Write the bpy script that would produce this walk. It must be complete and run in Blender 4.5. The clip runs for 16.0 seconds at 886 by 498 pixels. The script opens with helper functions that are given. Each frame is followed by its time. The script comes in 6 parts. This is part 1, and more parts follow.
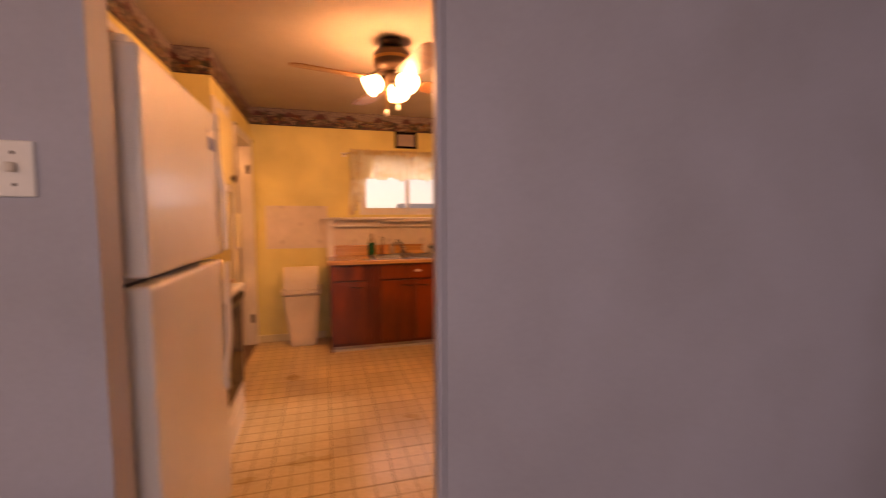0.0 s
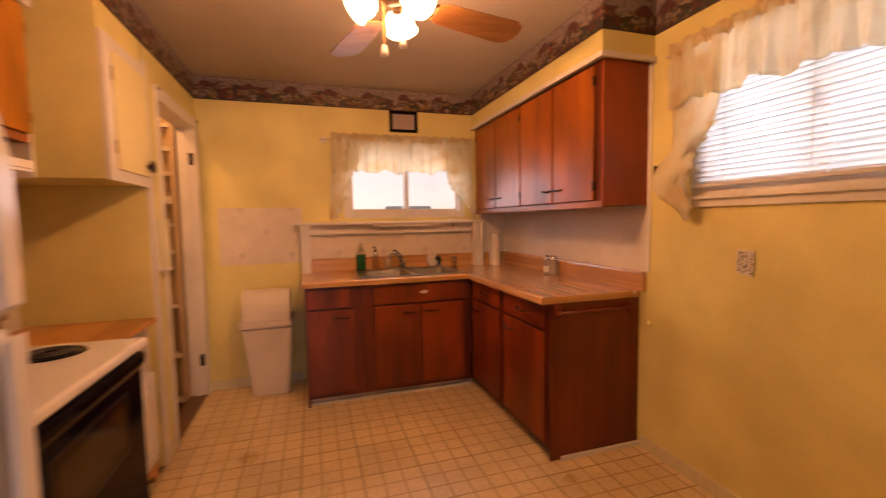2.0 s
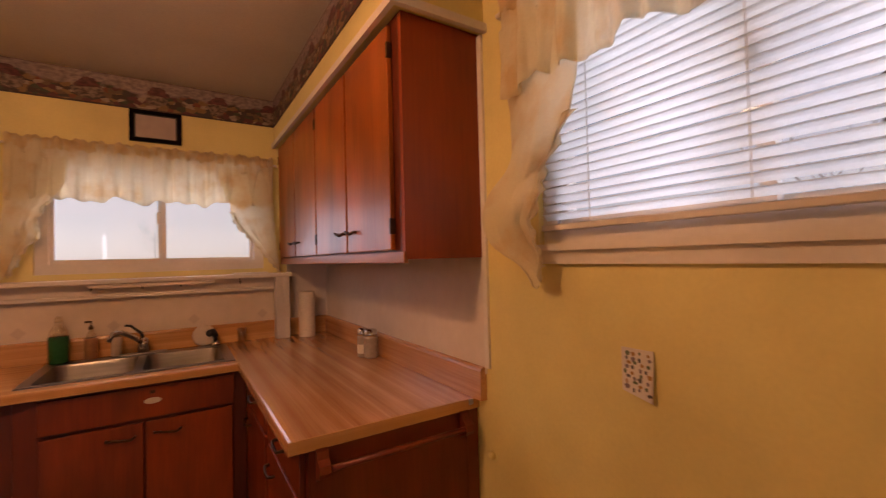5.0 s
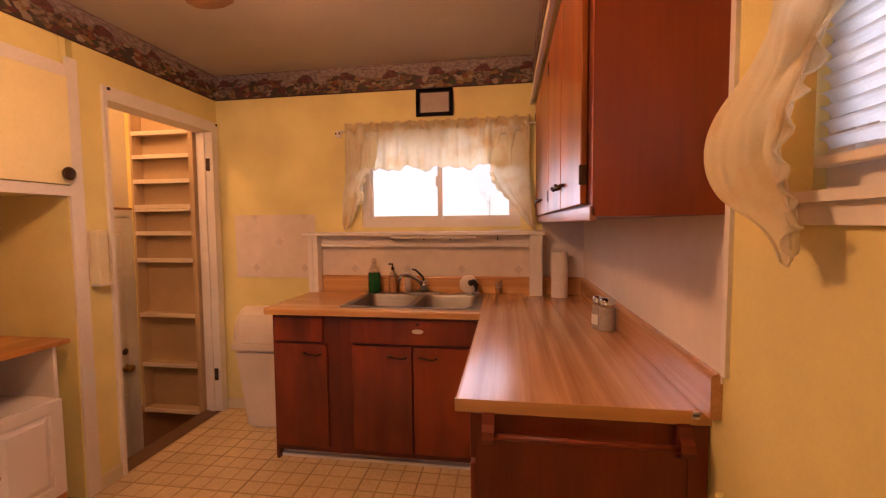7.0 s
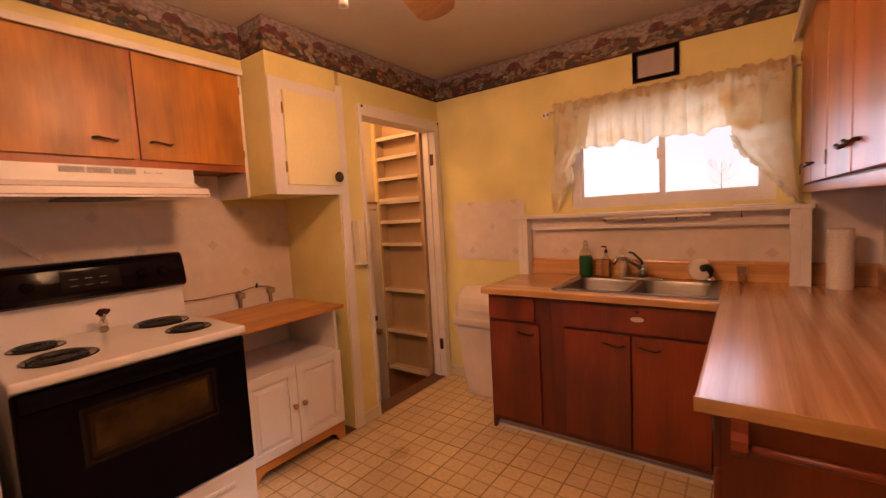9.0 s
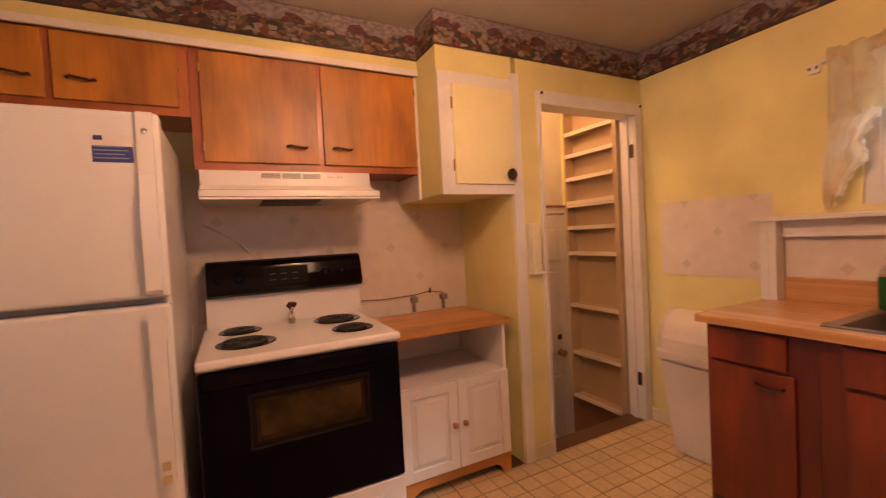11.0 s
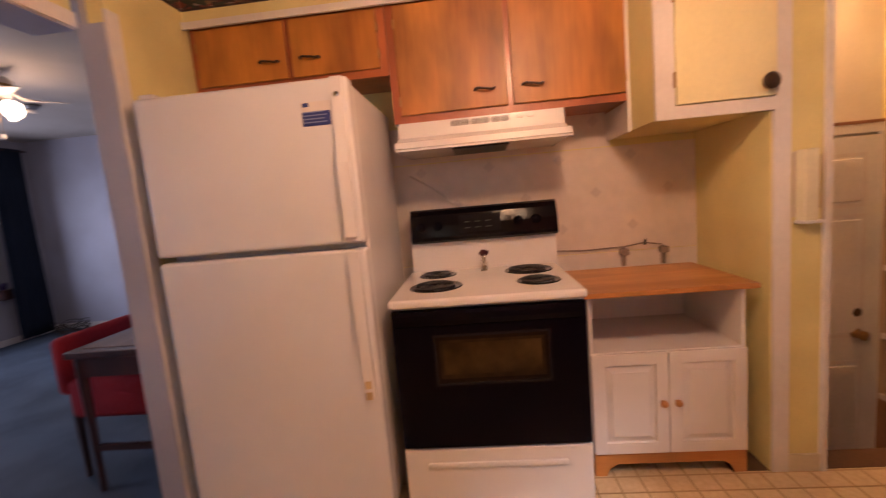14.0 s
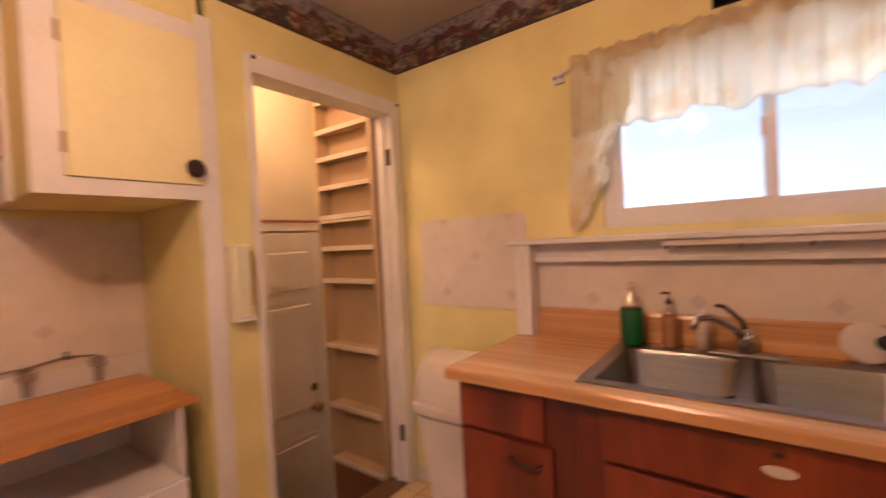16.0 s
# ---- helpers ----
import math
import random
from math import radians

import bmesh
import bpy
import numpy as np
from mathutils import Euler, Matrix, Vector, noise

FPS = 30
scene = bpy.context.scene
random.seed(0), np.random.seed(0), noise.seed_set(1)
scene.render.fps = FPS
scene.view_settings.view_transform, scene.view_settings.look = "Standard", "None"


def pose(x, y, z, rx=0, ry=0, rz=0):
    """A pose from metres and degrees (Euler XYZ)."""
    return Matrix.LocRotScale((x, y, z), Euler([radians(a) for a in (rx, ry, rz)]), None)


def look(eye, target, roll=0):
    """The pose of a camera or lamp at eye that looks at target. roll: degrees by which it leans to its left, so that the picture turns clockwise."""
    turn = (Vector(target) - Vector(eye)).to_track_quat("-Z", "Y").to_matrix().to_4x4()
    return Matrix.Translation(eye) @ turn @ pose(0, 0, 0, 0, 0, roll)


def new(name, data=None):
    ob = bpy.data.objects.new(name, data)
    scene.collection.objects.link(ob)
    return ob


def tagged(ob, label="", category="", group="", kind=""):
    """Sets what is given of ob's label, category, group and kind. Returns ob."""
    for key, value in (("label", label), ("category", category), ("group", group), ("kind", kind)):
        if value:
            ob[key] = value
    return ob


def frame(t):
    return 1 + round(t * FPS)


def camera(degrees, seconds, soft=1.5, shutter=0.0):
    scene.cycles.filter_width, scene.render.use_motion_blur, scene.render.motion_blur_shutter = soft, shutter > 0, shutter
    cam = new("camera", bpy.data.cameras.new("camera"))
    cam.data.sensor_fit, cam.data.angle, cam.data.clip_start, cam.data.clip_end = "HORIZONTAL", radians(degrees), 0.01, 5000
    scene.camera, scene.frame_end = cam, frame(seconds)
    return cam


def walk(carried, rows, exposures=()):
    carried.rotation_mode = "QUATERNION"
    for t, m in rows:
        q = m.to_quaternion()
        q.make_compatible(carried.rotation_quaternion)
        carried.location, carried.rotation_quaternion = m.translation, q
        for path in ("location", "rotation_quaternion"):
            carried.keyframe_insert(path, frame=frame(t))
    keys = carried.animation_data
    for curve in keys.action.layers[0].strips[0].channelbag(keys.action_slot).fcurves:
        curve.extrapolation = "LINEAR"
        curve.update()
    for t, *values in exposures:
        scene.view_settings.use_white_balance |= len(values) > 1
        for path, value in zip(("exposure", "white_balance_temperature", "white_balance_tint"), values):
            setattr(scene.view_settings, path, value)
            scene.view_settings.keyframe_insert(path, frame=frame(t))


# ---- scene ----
cam = camera(93.1, 16.0, soft=1.15, shutter=0.4)
EXPOSURES = [(0, -0.1, 9900, 42), (0.5, 0.1, 9900, 42), (1.5, -0.15, 8600, 36), (3.0, -0.05, 8000, 32), (5.5, -0.85, 7300, 34), (7, -0.15, 7300, 37), (9, -0.2, 7400, 39), (11.5, 0.0, 6200, 28), (13, 0.15, 6000, 28), (15, 0.05, 5700, 23), (16, 0.1, 5600, 22)]
SKY, SKY_VALUE, SUN = 0.14, 1.3, 2.2
DAY_N, DAY_E, DAY_S, DAY_T = 7, 9.5, 30, 44
FAN_W, FAN_L, STAIR_W, BULB_GLOW = 34, 6, 9, 26
LAMP = (1.0, 0.50, 0.23)
PATH = [
    (0, (-1.894, -4.771, 1.319), (-1.352, -2.852, 1.172), -0.2),
    (0.5, (-1.901, -4.444, 1.279), (-1.987, -2.45, 1.152), -1.7),
    (1, (-1.897, -4.206, 1.321), (-2.033, -2.217, 1.176), -0.1),
    (1.5, (-1.905, -3.965, 1.332), (-1.587, -1.995, 1.177), -1.6),
    (2, (-1.787, -3.689, 1.33), (-1.192, -1.784, 1.193), -1.0),
    (2.5, (-1.678, -3.464, 1.335), (-0.414, -1.917, 1.23), 0.6),
    (3, (-1.604, -3.315, 1.349), (0.0, -2.123, 1.281), -0.2),
    (3.2, (-1.55, -3.282, 1.356), (0.086, -2.133, 1.288), -0.7),
    (5.3, (-0.814, -2.899, 1.397), (0.051, -1.097, 1.399), -1.5),
    (5.5, (-0.782, -2.879, 1.387), (-0.055, -1.016, 1.325), -1.5),
    (6, (-0.689, -2.802, 1.378), (-0.221, -0.862, 1.249), -1.6),
    (6.5, (-0.588, -2.798, 1.386), (-0.533, -0.802, 1.275), -1.3),
    (7, (-0.501, -2.845, 1.379), (-0.802, -0.871, 1.26), -0.5),
    (7.5, (-0.477, -2.818, 1.388), (-0.867, -0.857, 1.32), -1.3),
    (8, (-0.482, -2.829, 1.402), (-1.27, -0.99, 1.387), -1.8),
    (8.5, (-0.492, -2.865, 1.399), (-1.537, -1.16, 1.354), -2.2),
    (9, (-0.54, -2.867, 1.373), (-1.711, -1.254, 1.208), -3.1),
    (9.2, (-0.577, -2.846, 1.362), (-1.774, -1.256, 1.164), -2.8),
    (11.3, (-0.741, -2.474, 1.314), (-2.59, -1.722, 1.199), -3.3),
    (11.5, (-0.781, -2.452, 1.314), (-2.665, -1.804, 1.14), -3.8),
    (12, (-0.834, -2.407, 1.296), (-2.813, -2.166, 1.139), -4.9),
    (12.5, (-0.798, -2.345, 1.283), (-2.766, -2.583, 1.017), -3.7),
    (13, (-0.757, -2.344, 1.267), (-2.655, -2.87, 0.92), -3.9),
    (13.5, (-0.756, -2.314, 1.286), (-2.675, -2.799, 0.996), -4.9),
    (14, (-0.81, -2.276, 1.296), (-2.789, -2.445, 1.062), -5.1),
    (14.5, (-0.94, -2.23, 1.312), (-2.896, -1.851, 1.145), -5.3),
    (15, (-1.002, -2.152, 1.318), (-2.777, -1.246, 1.146), -6.3),
    (15.5, (-1.029, -1.977, 1.335), (-2.657, -0.823, 1.209), -6.6),
    (16, (-1.013, -1.788, 1.337), (-2.206, -0.183, 1.303), -2.9),
]
walk(cam, [(t, look(eye, target, roll)) for t, eye, target, roll in PATH], EXPOSURES)

# ---- world, sun and large lights ----
world = bpy.data.worlds.new("overcast_sky")
scene.world = world
world.use_nodes = True
_sky = world.node_tree.nodes.new("ShaderNodeTexSky")
_sky.sky_type, _sky.sun_disc = "NISHITA", False
_sky.sun_elevation, _sky.sun_rotation = radians(32), radians(140)
_bg = world.node_tree.nodes["Background"]
_bg.inputs["Strength"].default_value = SKY
_sky.dust_density = 0.5
_hue = world.node_tree.nodes.new("ShaderNodeHueSaturation")
_hue.inputs["Saturation"].default_value, _hue.inputs["Value"].default_value = 0.28, SKY_VALUE
world.node_tree.links.new(_sky.outputs["Color"], _hue.inputs["Color"])
world.node_tree.links.new(_hue.outputs["Color"], _bg.inputs["Color"])


def lamp(name, kind, m, power, colour, label, **settings):
    data = bpy.data.lights.new(name, kind)
    data.energy, data.color = power, colour
    for key, value in settings.items():
        if key == "radius":
            data.shadow_soft_size = value
        elif key == "size":
            data.shape, data.size, data.size_y = "RECTANGLE", value[0], value[1]
        elif key == "angle":
            data.angle = value
    ob = new(name, data)
    ob.matrix_world = m
    return tagged(ob, label, "light", kind="structure")


lamp("sun", "SUN", look((8, 12, 10), (0, 0, 0)), SUN, (1.0, 0.96, 0.9), "soft overcast sun", angle=radians(12))
lamp("sky_light_sink_window", "AREA", look((-0.96, 0.22, 1.72), (-0.96, -3, 1.2)), DAY_N, (0.68, 0.82, 1.0), "daylight in the sink window", size=(1.0, 0.6))
lamp("sky_light_side_window", "AREA", look((0.22, -2.6, 1.8), (-3, -2.6, 1.4)), DAY_E, (0.68, 0.82, 1.0), "daylight in the side window", size=(1.0, 0.65))
lamp("sky_light_living_window", "AREA", look((-4.36, -8.12, 1.4), (-3.5, -3, 1.0)), DAY_S, (0.82, 0.87, 1.0), "daylight in the living room window", size=(1.7, 1.3))
# Lamp of an unseen window, added to brighten the grey wall by the doorway.
lamp("sky_light_living_second", "AREA", look((-1.45, -8.12, 1.4), (-1.45, -3, 1.1)), DAY_T, (0.82, 0.87, 1.0), "daylight added for an unseen second living room window", size=(1.5, 1.3))


# ---- materials ----
def mat(name, colour, rough=0.5, metal=0.0, grain=None, vary=0.12, stain=0.1, bump=0.02, scale=60.0, stretch=(1, 1, 1), spec=0.5, coat=0.0):
    """A surface with fine grain and broad stains. vary: grain's share of the colour, stain: the broad patches' share."""
    m = bpy.data.materials.new(name)
    m.use_nodes = True
    nt = m.node_tree
    b = nt.nodes["Principled BSDF"]
    b.inputs["Roughness"].default_value, b.inputs["Metallic"].default_value = rough, metal
    b.inputs["Specular IOR Level"].default_value = spec
    b.inputs["Coat Weight"].default_value = coat
    b.inputs["Coat Roughness"].default_value = 0.15
    co = nt.nodes.new("ShaderNodeTexCoord")
    geo = nt.nodes.new("ShaderNodeNewGeometry")
    mp = nt.nodes.new("ShaderNodeMapping")
    mp.inputs["Scale"].default_value = stretch
    nt.links.new(geo.outputs["Position"], mp.inputs["Vector"])
    n1 = nt.nodes.new("ShaderNodeTexNoise")
    n1.inputs["Scale"].default_value, n1.inputs["Detail"].default_value = scale, 4
    n2 = nt.nodes.new("ShaderNodeTexNoise")
    n2.inputs["Scale"].default_value, n2.inputs["Detail"].default_value = 2.2, 5
    nt.links.new(mp.outputs["Vector"], n1.inputs["Vector"])
    nt.links.new(geo.outputs["Position"], n2.inputs["Vector"])
    dark = [c * (1 - 1.6 * vary) for c in colour]
    ramp = nt.nodes.new("ShaderNodeValToRGB")
    ramp.color_ramp.elements[0].position, ramp.color_ramp.elements[1].position = 0.3, 0.72
    ramp.color_ramp.elements[0].color = (*(grain or dark), 1)
    ramp.color_ramp.elements[1].color = (*colour, 1)
    nt.links.new(n1.outputs["Fac"], ramp.inputs["Fac"])
    mix = nt.nodes.new("ShaderNodeMix")
    mix.data_type, mix.blend_type = "RGBA", "MULTIPLY"
    mix.inputs["Factor"].default_value = 1.0
    r2 = nt.nodes.new("ShaderNodeValToRGB")
    r2.color_ramp.elements[0].position, r2.color_ramp.elements[1].position = 0.35, 0.65
    k = 1 - 2 * stain
    r2.color_ramp.elements[0].color = (k, k * 0.985, k * 0.96, 1)
    r2.color_ramp.elements[1].color = (1, 1, 1, 1)
    nt.links.new(n2.outputs["Fac"], r2.inputs["Fac"])
    nt.links.new(ramp.outputs["Color"], mix.inputs[6])
    nt.links.new(r2.outputs["Color"], mix.inputs[7])
    nt.links.new(mix.outputs[2], b.inputs["Base Color"])
    rr = nt.nodes.new("ShaderNodeMapRange")
    rr.inputs["To Min"].default_value, rr.inputs["To Max"].default_value = max(0.02, rough - 0.08), min(1, rough + 0.08)
    nt.links.new(n2.outputs["Fac"], rr.inputs["Value"])
    nt.links.new(rr.outputs["Result"], b.inputs["Roughness"])
    if bump:
        bp = nt.nodes.new("ShaderNodeBump")
        bp.inputs["Strength"].default_value, bp.inputs["Distance"].default_value = min(1.0, bump * 12), bump * 0.05
        nt.links.new(n1.outputs["Fac"], bp.inputs["Height"])
        nt.links.new(bp.outputs["Normal"], b.inputs["Normal"])
    return m


def glow(name, colour, strength):
    m = bpy.data.materials.new(name)
    m.use_nodes = True
    b = m.node_tree.nodes["Principled BSDF"]
    b.inputs["Base Color"].default_value = (0.9, 0.88, 0.82, 1)
    b.inputs["Emission Color"].default_value = (*colour, 1)
    b.inputs["Emission Strength"].default_value = strength
    b.inputs["Roughness"].default_value = 0.3
    return m


def glass(name, colour=(1, 1, 1), rough=0.0, through_share=0.9):
    m = bpy.data.materials.new(name)
    m.use_nodes = True
    nt = m.node_tree
    out = nt.nodes["Material Output"]
    tr = nt.nodes.new("ShaderNodeBsdfTransparent")
    tr.inputs["Color"].default_value = (*colour, 1)
    gl = nt.nodes.new("ShaderNodeBsdfGlossy")
    gl.inputs["Roughness"].default_value = rough
    mx = nt.nodes.new("ShaderNodeMixShader")
    mx.inputs["Fac"].default_value = 1 - through_share
    nt.links.new(tr.outputs[0], mx.inputs[1])
    nt.links.new(gl.outputs[0], mx.inputs[2])
    nt.links.new(mx.outputs[0], out.inputs["Surface"])
    return m


def cloth(name, colour, share=0.5, sheer=0.0, aged=0.0):
    m = mat(name, colour, 0.9, scale=240, vary=0.05, stain=0.05, bump=0.03, spec=0.2)
    nt = m.node_tree
    b, out = nt.nodes["Principled BSDF"], nt.nodes["Material Output"]
    if aged:
        # old tobacco-yellow stains in soft patches
        patch = nt.nodes.new("ShaderNodeTexNoise")
        patch.inputs["Scale"].default_value, patch.inputs["Detail"].default_value = 11, 5
        limit = nt.nodes.new("ShaderNodeMapRange")
        limit.inputs["From Min"].default_value, limit.inputs["From Max"].default_value = 0.48, 0.70
        limit.inputs["To Max"].default_value = aged
        nt.links.new(nt.nodes.new("ShaderNodeNewGeometry").outputs["Position"], patch.inputs["Vector"])
        nt.links.new(patch.outputs["Fac"], limit.inputs["Value"])
        tint = nt.nodes.new("ShaderNodeMix")
        tint.data_type = "RGBA"
        tint.inputs[7].default_value = (0.72, 0.47, 0.17, 1)
        nt.links.new(limit.outputs["Result"], tint.inputs["Factor"])
        nt.links.new(b.inputs["Base Color"].links[0].from_socket, tint.inputs[6])
        nt.links.new(tint.outputs[2], b.inputs["Base Color"])
    tl = nt.nodes.new("ShaderNodeBsdfTranslucent")
    nt.links.new(b.inputs["Base Color"].links[0].from_socket, tl.inputs["Color"])
    mx = nt.nodes.new("ShaderNodeMixShader")
    mx.inputs["Fac"].default_value = share
    nt.links.new(b.outputs[0], mx.inputs[1])
    nt.links.new(tl.outputs[0], mx.inputs[2])
    tp = nt.nodes.new("ShaderNodeBsdfTransparent")
    m2 = nt.nodes.new("ShaderNodeMixShader")
    m2.inputs["Fac"].default_value = sheer
    nt.links.new(mx.outputs[0], m2.inputs[1])
    nt.links.new(tp.outputs[0], m2.inputs[2])
    nt.links.new(m2.outputs[0], out.inputs["Surface"])
    return m


def wood(name, light, dark, rough=0.35, axis="z", rings=9.0, coat=0.2, vary=0.5, blotch=0.2, along=0.07, relief=0.15):
    """Sawn wood or its print: long streaks along an axis, with fine pores; boards differ by Random Per Island."""
    m = bpy.data.materials.new(name)
    m.use_nodes = True
    nt = m.node_tree
    b = nt.nodes["Principled BSDF"]
    b.inputs["Coat Weight"].default_value, b.inputs["Coat Roughness"].default_value = coat, 0.25
    geo = nt.nodes.new("ShaderNodeNewGeometry")
    mp = nt.nodes.new("ShaderNodeMapping")
    mp.inputs["Scale"].default_value = {"x": (along, 1, 1), "y": (1, along, 1), "z": (1, 1, along)}[axis]
    add = nt.nodes.new("ShaderNodeVectorMath")
    add.operation = "ADD"
    info = nt.nodes.new("ShaderNodeObjectInfo")
    sc = nt.nodes.new("ShaderNodeMath")
    sc.operation, sc.inputs[1].default_value = "MULTIPLY", 7.3
    nt.links.new(info.outputs["Random"], sc.inputs[0])
    nt.links.new(geo.outputs["Position"], add.inputs[0])
    nt.links.new(sc.outputs[0], add.inputs[1])
    nt.links.new(add.outputs[0], mp.inputs["Vector"])
    n1 = nt.nodes.new("ShaderNodeTexNoise")
    n1.inputs["Scale"].default_value, n1.inputs["Detail"].default_value, n1.inputs["Distortion"].default_value = rings, 5, 0.5
    n2 = nt.nodes.new("ShaderNodeTexNoise")
    n2.inputs["Scale"].default_value, n2.inputs["Detail"].default_value = rings * 16, 3
    nt.links.new(mp.outputs["Vector"], n1.inputs["Vector"])
    nt.links.new(mp.outputs["Vector"], n2.inputs["Vector"])
    mixn = nt.nodes.new("ShaderNodeMath")
    mixn.operation, mixn.inputs[1].default_value = "MULTIPLY_ADD", 0.35
    nt.links.new(n2.outputs["Fac"], mixn.inputs[0])
    nt.links.new(n1.outputs["Fac"], mixn.inputs[2])
    ramp = nt.nodes.new("ShaderNodeValToRGB")
    e = ramp.color_ramp.elements
    e[0].position, e[1].position = 0.52 - 0.25 * (1 - vary), 0.9
    e[0].color, e[1].color = (*dark, 1), (*light, 1)
    nt.links.new(mixn.outputs[0], ramp.inputs["Fac"])
    spots = nt.nodes.new("ShaderNodeTexNoise")
    spots.inputs["Scale"].default_value, spots.inputs["Detail"].default_value = 5.0, 3
    soft_map = nt.nodes.new("ShaderNodeMapping")
    soft_map.inputs["Scale"].default_value = {"x": (0.4, 1, 1), "y": (1, 0.4, 1), "z": (1, 1, 0.4)}[axis]
    nt.links.new(add.outputs[0], soft_map.inputs["Vector"])
    nt.links.new(soft_map.outputs["Vector"], spots.inputs["Vector"])
    tone = nt.nodes.new("ShaderNodeMapRange")
    tone.inputs["From Min"].default_value, tone.inputs["From Max"].default_value = 0.3, 0.7
    tone.inputs["To Min"].default_value, tone.inputs["To Max"].default_value = 1 - blotch * 1.4, 1 + blotch
    nt.links.new(spots.outputs["Fac"], tone.inputs["Value"])
    toned = nt.nodes.new("ShaderNodeVectorMath")
    toned.operation = "SCALE"
    nt.links.new(ramp.outputs["Color"], toned.inputs[0])
    nt.links.new(tone.outputs["Result"], toned.inputs["Scale"])
    nt.links.new(toned.outputs[0], b.inputs["Base Color"])
    rr = nt.nodes.new("ShaderNodeMapRange")
    rr.inputs["To Min"].default_value, rr.inputs["To Max"].default_value = rough + 0.1, max(0.05, rough - 0.08)
    nt.links.new(n1.outputs["Fac"], rr.inputs["Value"])
    nt.links.new(rr.outputs["Result"], b.inputs["Roughness"])
    bp = nt.nodes.new("ShaderNodeBump")
    bp.inputs["Strength"].default_value, bp.inputs["Distance"].default_value = relief, 0.002
    nt.links.new(n2.outputs["Fac"], bp.inputs["Height"])
    nt.links.new(bp.outputs["Normal"], b.inputs["Normal"])
    return m


def border_paper(name):
    """The printed wallpaper border: a village of dark-red domes among gardens under a pale, cloudy sky."""
    m = bpy.data.materials.new(name)
    m.use_nodes = True
    nt = m.node_tree
    b = nt.nodes["Principled BSDF"]
    b.inputs["Roughness"].default_value = 0.6

    def calc(op, a, c=0.0, d=0.0):
        n = nt.nodes.new("ShaderNodeMath")
        n.operation = op
        for k, v in enumerate((a, c, d)):
            if isinstance(v, (int, float)):
                n.inputs[k].default_value = v
            else:
                nt.links.new(v, n.inputs[k])
        return n.outputs[0]

    def ramp(fac, stops, mode="LINEAR"):
        r = nt.nodes.new("ShaderNodeValToRGB")
        r.color_ramp.interpolation = mode
        e = r.color_ramp.elements
        e[0].position, e[0].color = stops[0][0], (*stops[0][1], 1)
        e[1].position, e[1].color = stops[-1][0], (*stops[-1][1], 1)
        for p, c in stops[1:-1]:
            e.new(p).color = (*c, 1)
        nt.links.new(fac, r.inputs["Fac"])
        return r.outputs["Color"]

    def blend(fac, a, c):
        n = nt.nodes.new("ShaderNodeMix")
        n.data_type = "RGBA"
        nt.links.new(fac, n.inputs["Factor"])
        for k, v in ((6, a), (7, c)):
            if isinstance(v, tuple):
                n.inputs[k].default_value = (*v, 1)
            else:
                nt.links.new(v, n.inputs[k])
        return n.outputs[2]

    geo = nt.nodes.new("ShaderNodeNewGeometry")
    xyz = nt.nodes.new("ShaderNodeSeparateXYZ")
    nt.links.new(geo.outputs["Position"], xyz.inputs[0])
    u = calc("ADD", xyz.outputs["X"], xyz.outputs["Y"])
    h = calc("DIVIDE", calc("SUBTRACT", xyz.outputs["Z"], 2.29), 0.18)
    flat = nt.nodes.new("ShaderNodeCombineXYZ")
    nt.links.new(calc("MULTIPLY", u, 0.62), flat.inputs[0])
    nt.links.new(xyz.outputs["Z"], flat.inputs[1])

    def noise_at(scale, detail):
        n = nt.nodes.new("ShaderNodeTexNoise")
        n.inputs["Scale"].default_value, n.inputs["Detail"].default_value = scale, detail
        nt.links.new(flat.outputs[0], n.inputs["Vector"])
        return n.outputs["Fac"]
    big, fine = noise_at(13, 4), noise_at(55, 4)
    cells = nt.nodes.new("ShaderNodeTexVoronoi")
    cells.inputs["Scale"].default_value = 48
    nt.links.new(flat.outputs[0], cells.inputs["Vector"])
    pick = nt.nodes.new("ShaderNodeSeparateColor")
    nt.links.new(cells.outputs["Color"], pick.inputs[0])
    garden = ramp(pick.outputs[0], ((0.0, (0.045, 0.022, 0.018)), (0.16, (0.11, 0.022, 0.028)), (0.30, (0.04, 0.055, 0.03)), (0.42, (0.15, 0.09, 0.05)), (0.54, (0.045, 0.03, 0.03)), (0.66, (0.26, 0.15, 0.06)), (0.80, (0.22, 0.055, 0.025)), (0.88, (0.36, 0.28, 0.20))), "CONSTANT")
    garden = blend(calc("MULTIPLY", fine, 0.55), garden, (0.035, 0.022, 0.018))
    sky = ramp(fine, ((0.35, (0.15, 0.115, 0.115)), (0.62, (0.29, 0.23, 0.215))))
    line = calc("ADD", 0.02, calc("MULTIPLY", big, 1.1))
    above = nt.nodes.new("ShaderNodeMapRange")
    nt.links.new(calc("SUBTRACT", h, line), above.inputs["Value"])
    above.inputs["From Min"].default_value, above.inputs["From Max"].default_value = -0.05, 0.06
    colour = blend(above.outputs["Result"], garden, sky)
    # domed houses along the strip, each with a paler front
    du = calc("DIVIDE", calc("PINGPONG", calc("ADD", u, calc("MULTIPLY", big, 0.10)), 0.155), 0.062)
    dh = calc("DIVIDE", calc("SUBTRACT", h, 0.46), 0.36)
    inside = calc("LESS_THAN", calc("ADD", calc("POWER", du, 2.0), calc("ADD", calc("POWER", dh, 2.0), calc("MULTIPLY", fine, 0.5))), 1.1)
